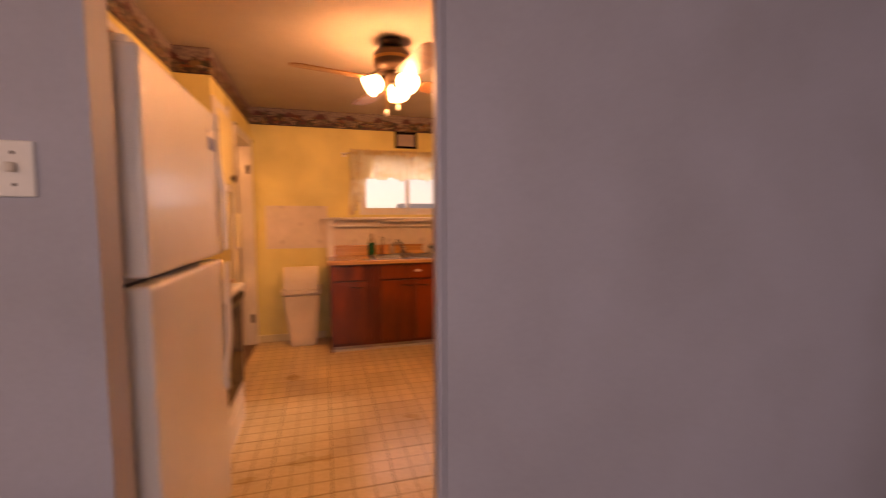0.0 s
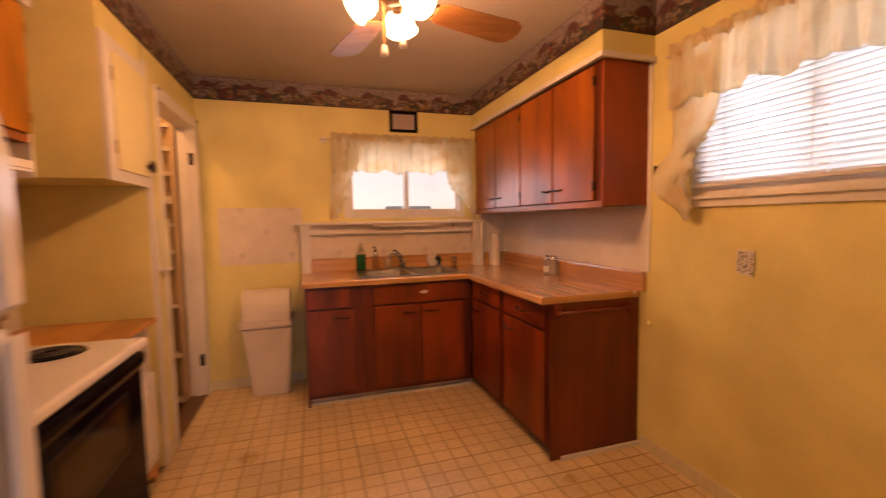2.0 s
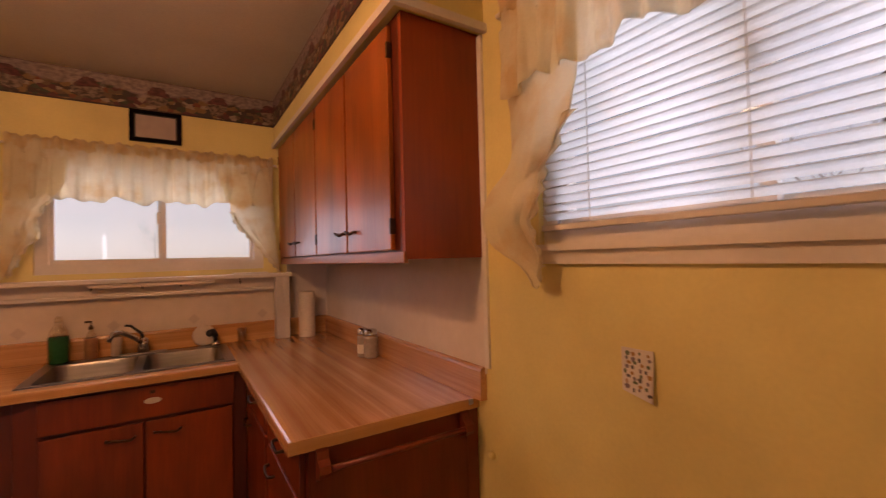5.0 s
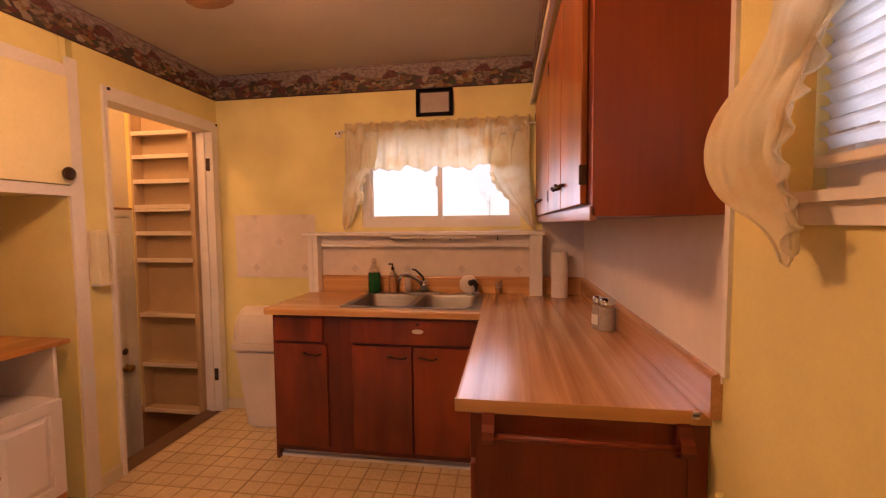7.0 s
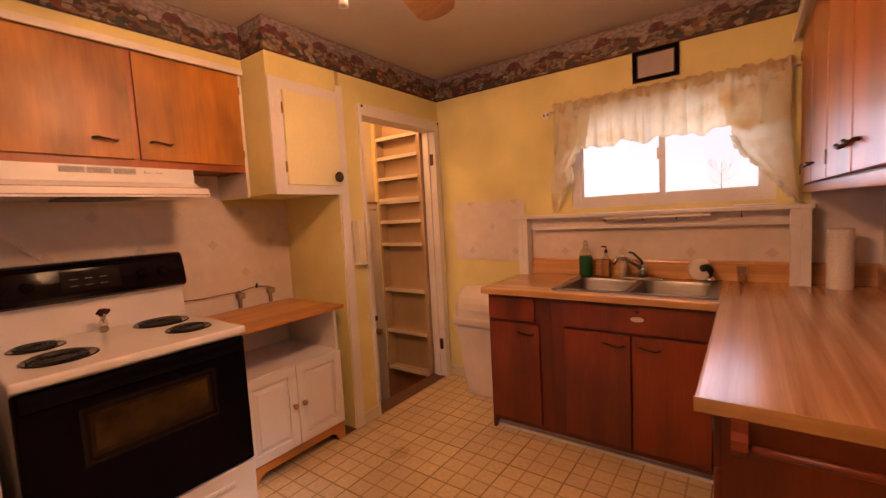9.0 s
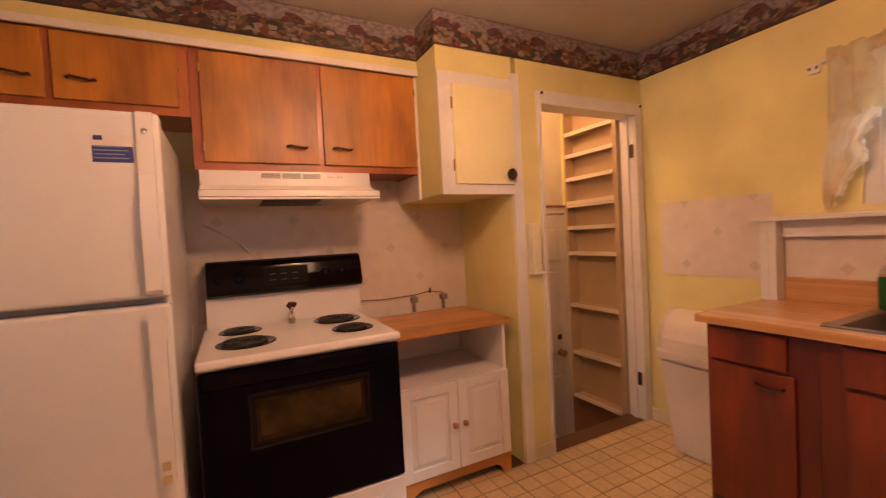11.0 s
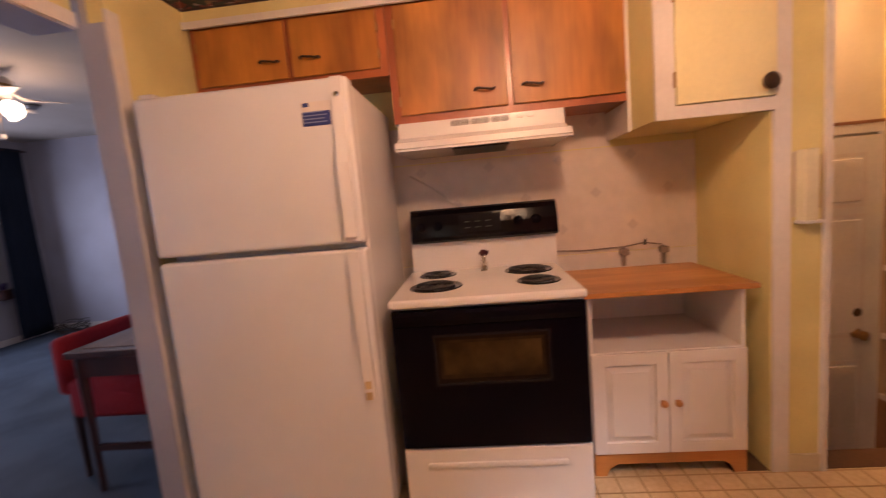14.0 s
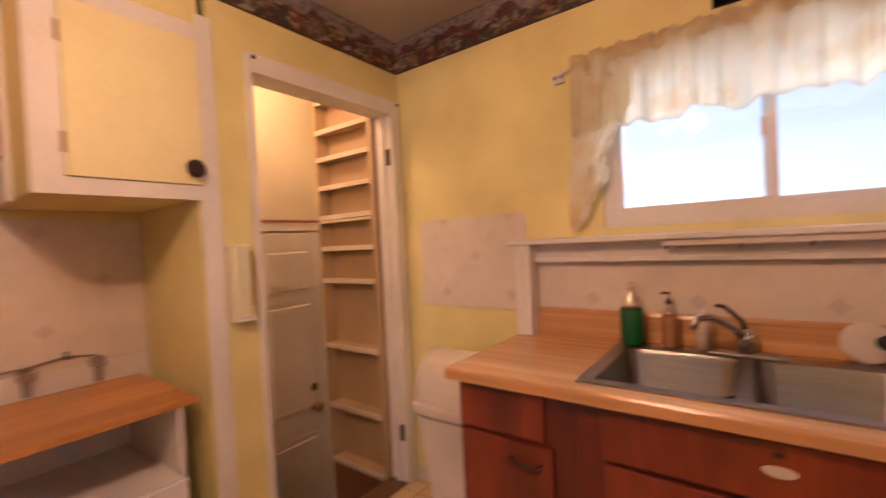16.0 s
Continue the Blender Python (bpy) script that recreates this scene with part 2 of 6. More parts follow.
    roof = blend(calc("GREATER_THAN", calc("ADD", h, calc("MULTIPLY", big, 0.3)), 0.66), ramp(fine, ((0.4, (0.05, 0.03, 0.025)), (0.6, (0.25, 0.18, 0.13)))), ramp(fine, ((0.4, (0.055, 0.010, 0.016)), (0.65, (0.14, 0.028, 0.035)))))
    colour = blend(calc("MULTIPLY", inside, 0.9), colour, roof)
    colour = blend(calc("MULTIPLY", calc("LESS_THAN", h, 0.05), 0.8), colour, (0.03, 0.015, 0.012))
    colour = blend(calc("MULTIPLY", calc("GREATER_THAN", h, 0.965), 0.7), colour, (0.10, 0.03, 0.025))
    nt.links.new(colour, b.inputs["Base Color"])
    return m


def diamond_paper(name, ground):
    """Washable wall panel: marbled pale ground with small greyish-pink diamonds on the diagonal."""
    m = mat(name, ground, 0.45, scale=14, vary=0.06, stain=0.06, bump=0.0)
    nt = m.node_tree
    b = nt.nodes["Principled BSDF"]
    src = b.inputs["Base Color"].links[0].from_socket
    geo = nt.nodes.new("ShaderNodeNewGeometry")
    xyz = nt.nodes.new("ShaderNodeSeparateXYZ")
    nt.links.new(geo.outputs["Position"], xyz.inputs[0])
    su = nt.nodes.new("ShaderNodeMath")
    su.operation = "ADD"
    nt.links.new(xyz.outputs["X"], su.inputs[0])
    nt.links.new(xyz.outputs["Y"], su.inputs[1])

    def tri(sock, off, period):
        a = nt.nodes.new("ShaderNodeMath")
        a.operation, a.inputs[1].default_value = "ADD", off
        nt.links.new(sock, a.inputs[0])
        p = nt.nodes.new("ShaderNodeMath")
        p.operation, p.inputs[1].default_value = "PINGPONG", period / 2
        nt.links.new(a.outputs[0], p.inputs[0])
        return p.outputs[0]

    def spots(off):
        s = nt.nodes.new("ShaderNodeMath")
        s.operation = "ADD"
        nt.links.new(tri(su.outputs[0], off + 0.05, 0.38), s.inputs[0])
        nt.links.new(tri(xyz.outputs["Z"], off + 0.07, 0.38), s.inputs[1])
        l = nt.nodes.new("ShaderNodeMapRange")
        l.inputs["From Min"].default_value, l.inputs["From Max"].default_value = 0.035, 0.026
        nt.links.new(s.outputs[0], l.inputs["Value"])
        return l.outputs["Result"]

    mxm = nt.nodes.new("ShaderNodeMath")
    mxm.operation = "MAXIMUM"
    nt.links.new(spots(0.0), mxm.inputs[0])
    nt.links.new(spots(0.19), mxm.inputs[1])
    fac = nt.nodes.new("ShaderNodeMath")
    fac.operation, fac.inputs[1].default_value = "MULTIPLY", 0.28
    nt.links.new(mxm.outputs[0], fac.inputs[0])
    mx = nt.nodes.new("ShaderNodeMix")
    mx.data_type = "RGBA"
    nt.links.new(fac.outputs[0], mx.inputs["Factor"])
    nt.links.new(src, mx.inputs[6])
    mx.inputs[7].default_value = (0.30, 0.21, 0.21, 1)
    nt.links.new(mx.outputs[2], b.inputs["Base Color"])
    return m


def vinyl(name):
    """Printed floor tile: pale stone squares between tan lines, thirds of the tile, worn and mottled."""
    m = mat(name, (0.76, 0.59, 0.36), 0.30, scale=42, vary=0.10, stain=0.09, bump=0.004, grain=(0.64, 0.47, 0.26), coat=0.2)
    nt = m.node_tree
    b = nt.nodes["Principled BSDF"]
    src = b.inputs["Base Color"].links[0].from_socket
    geo = nt.nodes.new("ShaderNodeNewGeometry")
    xyz = nt.nodes.new("ShaderNodeSeparateXYZ")
    nt.links.new(geo.outputs["Position"], xyz.inputs[0])

    def line(sock, off):
        a = nt.nodes.new("ShaderNodeMath")
        a.operation, a.inputs[1].default_value = "ADD", off
        nt.links.new(sock, a.inputs[0])
        p = nt.nodes.new("ShaderNodeMath")
        p.operation, p.inputs[1].default_value = "PINGPONG", TILE / 6
        nt.links.new(a.outputs[0], p.inputs[0])
        l = nt.nodes.new("ShaderNodeMapRange")
        l.inputs["From Min"].default_value, l.inputs["From Max"].default_value = 0.0065, 0.003
        nt.links.new(p.outputs[0], l.inputs["Value"])
        return l.outputs["Result"]

    mxm = nt.nodes.new("ShaderNodeMath")
    mxm.operation = "MAXIMUM"
    nt.links.new(line(xyz.outputs["X"], -TILE_X), mxm.inputs[0])
    nt.links.new(line(xyz.outputs["Y"], -TILE_Y), mxm.inputs[1])
    fac = nt.nodes.new("ShaderNodeMath")
    fac.operation, fac.inputs[1].default_value = "MULTIPLY", 0.8
    nt.links.new(mxm.outputs[0], fac.inputs[0])
    mx = nt.nodes.new("ShaderNodeMix")
    mx.data_type = "RGBA"
    nt.links.new(fac.outputs[0], mx.inputs["Factor"])
    nt.links.new(src, mx.inputs[6])
    mx.inputs[7].default_value = (0.36, 0.23, 0.10, 1)
    info = nt.nodes.new("ShaderNodeObjectInfo")
    tone = nt.nodes.new("ShaderNodeMapRange")
    tone.inputs["To Min"].default_value, tone.inputs["To Max"].default_value = 0.9, 1.04
    nt.links.new(info.outputs["Random"], tone.inputs["Value"])
    fin = nt.nodes.new("ShaderNodeVectorMath")
    fin.operation = "SCALE"
    nt.links.new(mx.outputs[2], fin.inputs[0])
    nt.links.new(tone.outputs["Result"], fin.inputs["Scale"])
    nt.links.new(fin.outputs[0], b.inputs["Base Color"])
    return m


TILE, TILE_X, TILE_Y = 0.305, -1.885, -0.632
YELLOW = mat("yellow_wall_paint", (0.80, 0.69, 0.29), 0.55, scale=90, vary=0.03, stain=0.09, bump=0.012)
GREY = mat("grey_wall_paint", (0.395, 0.392, 0.455), 0.6, scale=80, vary=0.03, stain=0.06, bump=0.015)
WHITE = mat("white_trim_paint", (0.78, 0.73, 0.68), 0.4, scale=50, vary=0.04, stain=0.08, bump=0.008)
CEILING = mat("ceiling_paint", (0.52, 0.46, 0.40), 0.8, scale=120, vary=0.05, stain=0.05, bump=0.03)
PANEL = mat("white_wall_panel", (0.74, 0.66, 0.60), 0.4, scale=20, vary=0.04, stain=0.06, bump=0.004)
PAPER = diamond_paper("diamond_wall_panel", (0.74, 0.635, 0.54))
BORDER = border_paper("village_wallpaper_border")
VINYL = vinyl("printed_vinyl_tile")
GROUT = mat("tile_joint", (0.12, 0.07, 0.035), 0.8, scale=80)
CARPET = mat("blue_carpet", (0.14, 0.18, 0.24), 0.95, scale=260, vary=0.3, stain=0.14, bump=0.25, grain=(0.08, 0.105, 0.145), spec=0.1)
# Red stain taken darker to stand in for the shade on the base cabinets.
DIM_RED_WOOD = wood("dimmed_red_stained_wood", (0.19, 0.028, 0.005), (0.09, 0.010, 0.002), 0.38, "z", 7, 0.12)
# Frame red, made darker still so gaps between doors look shaded.
FRAME_WOOD = wood("gap_shaded_red_frame_wood", (0.13, 0.017, 0.004), (0.06, 0.008, 0.002), 0.4, "z", 7, 0.1)
# Slab stain darkened as well, where overhead light falls off low down.
BASE_DOOR = wood("dimmed_red_stained_slab", (0.24, 0.038, 0.006), (0.105, 0.013, 0.002), 0.36, "z", 6, 0.12, blotch=0.3)
ORANGE_WOOD = wood("orange_stained_wood", (0.48, 0.195, 0.023), (0.28, 0.086, 0.009), 0.43, "z", 4, 0.06, blotch=0.34)
LAMINATE_Y = wood("oak_print_laminate", (0.67, 0.375, 0.180), (0.39, 0.168, 0.066), 0.20, "y", 26, 0.6, 0.7, 0.08, along=0.012, relief=0.02)
LAMINATE_X = wood("oak_print_laminate_across", (0.66, 0.37, 0.150), (0.44, 0.205, 0.07), 0.22, "x", 34, 0.3, 0.5, 0.08, along=0.012, relief=0.02)
OAK = wood("oak_blade", (0.42, 0.20, 0.07), (0.17, 0.06, 0.02), 0.35, "x", 14, 0.3)
PINE = wood("pine_top", (0.60, 0.27, 0.065), (0.43, 0.165, 0.038), 0.4, "y", 10, 0.2)
DARK_WOOD = wood("dark_stained_wood", (0.07, 0.022, 0.014), (0.03, 0.010, 0.007), 0.3, "z", 8, 0.3)
ENAMEL = mat("white_enamel", (0.77, 0.73, 0.71), 0.22, scale=400, vary=0.02, stain=0.03, bump=0.01, coat=0.3)
FRIDGE = mat("pebbled_white_enamel", (0.74, 0.71, 0.70), 0.24, scale=330, vary=0.02, stain=0.02, bump=0.05, coat=0.25)
GLOSS_BLACK = mat("black_gloss_glass", (0.004, 0.003, 0.005), 0.05, scale=200, vary=0.05, stain=0.05, bump=0.0, spec=0.12)
RED_DOOR = wood("red_brown_stained_door", (0.42, 0.115, 0.018), (0.22, 0.045, 0.007), 0.32, "z", 5, 0.1, blotch=0.3)
BLACK = mat("black_gloss_enamel", (0.004, 0.003, 0.006), 0.10, scale=200, vary=0.05, stain=0.05, bump=0.0, spec=0.05)
RUBBER = mat("black_plastic", (0.02, 0.018, 0.018), 0.5, scale=150, bump=0.01)
STEEL = mat("brushed_steel", (0.34, 0.325, 0.315), 0.30, 0.95, scale=60, stretch=(0.05, 1, 1), vary=0.12, bump=0.01)
CHROME = mat("chrome", (0.75, 0.74, 0.73), 0.12, 1.0, scale=60, vary=0.02, bump=0.0)
BRONZE = mat("dark_bronze", (0.085, 0.048, 0.030), 0.4, 0.7, scale=90, bump=0.01)
BRASS = mat("old_brass", (0.42, 0.24, 0.09), 0.35, 0.9, scale=90, bump=0.01)
PLASTIC = mat("cream_plastic", (0.72, 0.62, 0.52), 0.45, scale=90, vary=0.03, bump=0.006)
CURTAIN = cloth("sheer_cream_curtain", (0.94, 0.88, 0.69), 0.50, 0.24, 0.5)
LACE = cloth("yellowed_curtain_hem", (0.90, 0.77, 0.50), 0.45, 0.22, 0.4)
SLAT = cloth("white_blind_slat", (0.88, 0.89, 0.89), 0.78)
NAVY = mat("navy_curtain_cloth", (0.018, 0.026, 0.045), 0.9, scale=150, vary=0.15, bump=0.06, spec=0.15)
RED_CLOTH = mat("red_upholstery", (0.42, 0.025, 0.035), 0.85, scale=200, vary=0.12, bump=0.08, spec=0.2)
PANE = glass("window_glass", (0.96, 0.98, 1.0), 0.0, 0.95)
BROWN = mat("brown_stair_paint", (0.36, 0.17, 0.085), 0.6, scale=40, vary=0.1, stain=0.1)
TAN = mat("tan_shelf_paint", (0.50, 0.36, 0.22), 0.55, scale=60, vary=0.06, stain=0.08)
BULB = glow("lit_frosted_glass", (1.0, 0.66, 0.34), BULB_GLOW)
BULB_L = glow("lit_frosted_glass_cool", (1.0, 0.74, 0.48), BULB_GLOW * 0.35)


# ---- builders ----
HOME = {}


def thing(name, at, label, category, group=""):
    ob = new(name)
    ob.empty_display_size = 0.05
    ob.location = at
    HOME[ob.name] = Matrix.Translation(at).inverted()
    return tagged(ob, label, category, group)


def part(name, bm, material, parent=None, label="", smooth=False):
    me = bpy.data.meshes.new(name)
    bmesh.ops.recalc_face_normals(bm, faces=bm.faces)
    bm.to_mesh(me)
    bm.free()
    me.materials.append(material)
    if smooth:
        for p in me.polygons:
            p.use_smooth = True
    ob = new(name, me)
    if parent is not None:
        ob.parent = parent
        ob.matrix_parent_inverse = HOME.get(parent.name, Matrix())
    if label:
        ob["label"] = label
    return ob


def setting(name, bm, material, label, category):
    return tagged(part(name, bm, material), label, category, kind="structure")


def box(bm, x0, x1, y0, y1, z0, z1, r=0.0, seg=2):
    m = Matrix.LocRotScale(((x0 + x1) / 2, (y0 + y1) / 2, (z0 + z1) / 2), None, (abs(x1 - x0), abs(y1 - y0), abs(z1 - z0)))
    made = bmesh.ops.create_cube(bm, size=1, matrix=m)["verts"]
    if r:
        edges = {e for v in made for e in v.link_edges}
        bmesh.ops.bevel(bm, geom=list(edges), offset=r, segments=seg, profile=0.5, affect="EDGES")
    return bm


def block(*a, **k):
    return box(bmesh.new(), *a, **k)


def boxes(*rows):
    bm = bmesh.new()
    for row in rows:
        box(bm, *row)
    return bm


def lathe(bm, profile, m=None, n=24):
    """Turns (radius, height) pairs round z."""
    m = m or Matrix()
    rings = []
    for r, z in profile:
        rings.append([bm.verts.new(m @ Vector((max(r, 1e-4) * math.cos(2 * math.pi * k / n), max(r, 1e-4) * math.sin(2 * math.pi * k / n), z))) for k in range(n)])
    for a, b in zip(rings, rings[1:]):
        for k in range(n):
            bm.faces.new((a[k], a[(k + 1) % n], b[(k + 1) % n], b[k]))
    bm.faces.new(rings[0][::-1])
    bm.faces.new(rings[-1])
    return bm


def tube(bm, points, r, n=8, ends=None):
    """A round rod along points; ends: radius at the last point."""
    pts = [Vector(p) for p in points]
    rings = []
    for i, p in enumerate(pts):
        d = (pts[min(i + 1, len(pts) - 1)] - pts[max(i - 1, 0)]).normalized()
        q = d.to_track_quat("Z", "Y")
        rr = r if ends is None else r + (ends - r) * i / (len(pts) - 1)
        rings.append([bm.verts.new(p + q @ Vector((rr * math.cos(2 * math.pi * k / n), rr * math.sin(2 * math.pi * k / n), 0))) for k in range(n)])
    for a, b in zip(rings, rings[1:]):
        for k in range(n):
            bm.faces.new((a[k], a[(k + 1) % n], b[(k + 1) % n], b[k]))
    bm.faces.new(rings[0][::-1])
    bm.faces.new(rings[-1])
    return bm


def sheet(bm, rows, thick=0.0025):
    """A thin cloth from rows of points, given a back."""
    grid = [[bm.verts.new(p) for p in row] for row in rows]
    faces = []
    for a, b in zip(grid, grid[1:]):
        for k in range(len(a) - 1):
            faces.append(bm.faces.new((a[k], a[k + 1], b[k + 1], b[k])))
    bm.normal_update()
    back = [[bm.verts.new(v.co - v.normal * thick) for v in row] for row in grid]
    for a, b in zip(back, back[1:]):
        for k in range(len(a) - 1):
            bm.faces.new((a[k], b[k], b[k + 1], a[k + 1]))
    n, m = len(grid) - 1, len(grid[0]) - 1
    ring = [(0, k) for k in range(m)] + [(j, m) for j in range(n)] + [(n, k) for k in range(m, 0, -1)] + [(j, 0) for j in range(n, 0, -1)]
    for (i, j), (k, l) in zip(ring, ring[1:] + ring[:1]):
        bm.faces.new((grid[i][j], back[i][j], back[k][l], grid[k][l]))
    return bm


def prism(bm, outline, axis, lo, hi):
    """A closed outline in the plane across axis, drawn out from lo to hi."""
    def at(a, b, c):
        return {"x": (c, a, b), "y": (a, c, b), "z": (a, b, c)}[axis]
    one = [bm.verts.new(at(a, b, lo)) for a, b in outline]
    two = [bm.verts.new(at(a, b, hi)) for a, b in outline]
    bm.faces.new(one[::-1])
    bm.faces.new(two)
    for k in range(len(one)):
        j = (k + 1) % len(one)
        bm.faces.new((one[k], one[j], two[j], two[k]))
    return bm

# ---- the large structure ----
XW, XP, YS, YL, ZC = -3.19, -2.61, -3.60, -3.695, 2.47
DL, DR, YR = -2.375, -1.612, -3.725
setting("wall_north", boxes((-3.6, -1.51, 0, 0.16, -0.7, ZC), (-1.51, -0.41, 0, 0.16, 0, 1.36), (-1.51, -0.41, 0, 0.16, 2.02, ZC), (-0.41, 0.16, 0, 0.16, 0, ZC)),
        YELLOW, "yellow painted wall behind the sink", "wall")
setting("wall_east", boxes((0, 0.16, -2.06, 0, 0, ZC), (0, 0.16, -3.14, -2.06, 0, 1.42), (0, 0.16, -3.14, -2.06, 2.17, ZC), (0, 0.16, YR, -3.14, 0, ZC)),
        YELLOW, "yellow painted wall with a side window", "wall")
setting("wall_west", boxes((XW - 0.12, XW, YS, -1.075, 0, ZC)), YELLOW, "kitchen wall behind the range", "wall")
setting("wall_south", boxes((XW - 0.12, DL, YS - 0.065, YS, 0, ZC), (DR, 0.16, YR - 0.08, YR, 0, ZC), (DL, DR, YR - 0.08, YR, 2.06, ZC), (-0.9, 0, YR, -3.575, 0, ZC)),
        YELLOW, "yellow wall round the doorway", "wall")
setting("wall_living_north", boxes((-6.0, DL, YL, YS - 0.065, 0, 2.5), (DR - 0.03, 0.9, YR - 0.17, YR - 0.08, 0, 2.5), (DL, DR - 0.03, YR - 0.17, YR - 0.08, 2.06, 2.5)),
        GREY, "grey painted living room wall", "wall")
setting("wall_pantry", boxes((XP - 0.11, XP, -1.03, -0.882, -0.7, ZC)), YELLOW, "yellow wall beside the stair opening", "wall")
setting("wall_pantry_corner", boxes((XP - 0.11, XP, -0.065, 0, 0, ZC)), YELLOW, "narrow yellow wall between casing and corner", "wall")
setting("wall_pantry_head", boxes((XP - 0.11, XP, -0.882, -0.065, 2.065, ZC)), YELLOW, "yellow wall over the stair opening", "wall")
setting("wall_pantry_side", boxes((XW, XP - 0.002, -1.090, -1.06, 0, ZC)), YELLOW, "yellow return wall beside the cart", "wall")
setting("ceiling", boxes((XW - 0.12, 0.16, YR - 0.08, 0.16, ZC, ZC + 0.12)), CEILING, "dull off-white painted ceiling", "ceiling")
setting("soffit_east", boxes((-0.335, 0, -1.83, 0, 2.165, ZC)), YELLOW, "yellow boxed soffit over the cabinets", "soffit")
setting("soffit_west", boxes((XW, -2.84, YS, -1.53, 2.235, ZC)), YELLOW, "yellow boxed soffit over the cabinets", "soffit")
bm = boxes((-2.842 - 0.0, -2.826, YS, -1.532, 2.205, 2.237), (-0.352, -0.334, -1.848, 0, 2.15, 2.178), (-0.334, 0, -1.848, -1.829, 2.15, 2.178))
setting("trim_soffit", bm, WHITE, "white painted moulding under the soffits", "trim")

# wallpaper border, set just proud of the walls
b0, b1, k = 2.29, 2.468, 0.004
bm = boxes((XP, -0.335, -k, 0, b0, b1), (-0.335 - k, -0.335, -1.83 - k, -k, b0, b1), (-0.335, 0, -1.83 - k, -1.83, b0, b1), (-k, 0, -3.575 + k, -1.83 - k, b0, b1),
           (XP, XP + k, -1.53, -k, b0, b1), (-2.84, XP + k, -1.53 - k, -1.53, b0, b1), (-2.84, -2.84 + k, YS + k, -1.53 - k, b0, b1), (-2.84, DL, YS, YS + k, b0, b1), (DL, -0.9, YR, YR + k, b0, b1), (-0.9, -k, -3.575, -3.575 + k, b0, b1))
setting("wallpaper_border", bm, BORDER, "dark village-scene wallpaper border", "border")

# doorway lining between living room and kitchen
bm = boxes((DL - 0.002, DL + 0.012, YL - 0.004, YS + 0.004, 0, 2.06), (DL, DR, YR - 0.17, YR + 0.004, 2.048, 2.062),
           )
prism(bm, [(DR + 0.002, YR + 0.004), (DR - 0.012, YR + 0.004), (DR - 0.05, YR - 0.174), (DR - 0.034, YR - 0.174)], "z", 0, 2.06)
setting("door_lining_living", bm, GREY, "grey painted lining of the doorway", "door frame")
bm = boxes((DR - 0.004, DR + 0.055, YR + 0.001, YR + 0.014, 0, 2.11), (DL - 0.055, DL + 0.004, YS, YS + 0.014, 0, 2.11), (DL, DR, YR, YR + 0.014, 2.055, 2.11))
setting("door_frame_living", bm, WHITE, "worn white painted door casing", "door frame")
setting("threshold", prism(bmesh.new(), [(YS - 0.08, 0.0), (YS - 0.075, 0.008), (YS - 0.03, 0.008), (YS - 0.02, 0.0)], "x", DL + 0.012, DR - 0.04), RUBBER, "dark metal carpet edge strip in the doorway", "threshold")

# casing round the stair opening
bm = boxes((XP, XP + 0.018, -0.894, -0.871, 0, 2.05), (XP, XP + 0.018, -0.078, -0.018, 0, 2.05), (XP, XP + 0.018, -0.894, -0.018, 2.05, 2.125),
           (XP - 0.112, XP + 0.002, -0.884, -0.871, 0, 2.052), (XP - 0.112, XP + 0.002, -0.078, -0.063, 0, 2.052), (XP - 0.112, XP + 0.002, -0.871, -0.078, 2.05, 2.067),
           (XP - 0.075, XP - 0.04, -0.09, -0.077, 0, 2.05))
setting("door_frame_stair", bm, WHITE, "white painted casing round the stair opening, door removed", "door frame")
for z in (0.28, 1.82):
    o = setting("hinge_leaf", block(XP - 0.036, XP - 0.004, -0.0815, -0.079, z - 0.045, z + 0.045), BRONZE, "dark empty hinge leaf on the casing", "hinge")
for y in (-0.865, -0.028):
    o = setting("corner_screw", lathe(bmesh.new(), [(0.009, 0), (0.009, 0.006), (0.004, 0.009)], pose(XP + 0.018, y, 2.11, 0, 90, 0), 10), BRONZE, "small dark knob on the casing corner", "knob")

# white corner boards on the column edge and round the yellow wall cupboard
setting("trim_column", boxes((XP, XP + 0.012, -1.085, -1.02, 0, 1.53), (XP, XP + 0.012, -1.075, -1.02, 2.16, 2.20)), WHITE, "white edge board on the column", "trim")
bm = boxes((XP, XP + 0.012, -1.02, -0.894, 0, 0.075), (-2.60, -1.90, -0.013, 0, 0, 0.075), (-0.013, 0, -3.575, -1.775, 0, 0.07), (DR + 0.055, -0.9, YR, YR + 0.013, 0, 0.07), (-0.9, -0.013, -3.575, -3.562, 0, 0.07))
setting("baseboard", bm, mat("cream_baseboard_paint", (0.74, 0.66, 0.46), 0.45, scale=50, vary=0.04, stain=0.1), "cream painted low baseboard", "baseboard")

# wall panels
setting("wall_panel_range", boxes((XW, XW + 0.004, -2.80, -1.08, 0.927, 1.497), (XW, XW + 0.004, -2.80, -1.53, 1.503, 1.70)), PAPER, "pale wall panel with pinkish diamonds behind the range", "wall panel")
setting("wall_panel_low", boxes((XW, XW + 0.006, -2.80, -1.08, 0.0, 0.923)), PANEL, "off-white panel behind the cart", "wall panel")
setting("wall_panel_sink", boxes((-2.485, -1.86, -0.005, 0, 1.0, 1.455), (-1.81, -0.352, -0.005, 0, 1.02, 1.33)), PAPER, "pale patterned panel beside the sink", "wall panel")
setting("wall_panel_east", boxes((-0.006, 0, -1.80, 0, 1.0, 1.40), (-0.27, 0, -0.006, 0, 1.0, 1.40)), PANEL, "plain off-white panel under the wall cabinets", "wall panel")
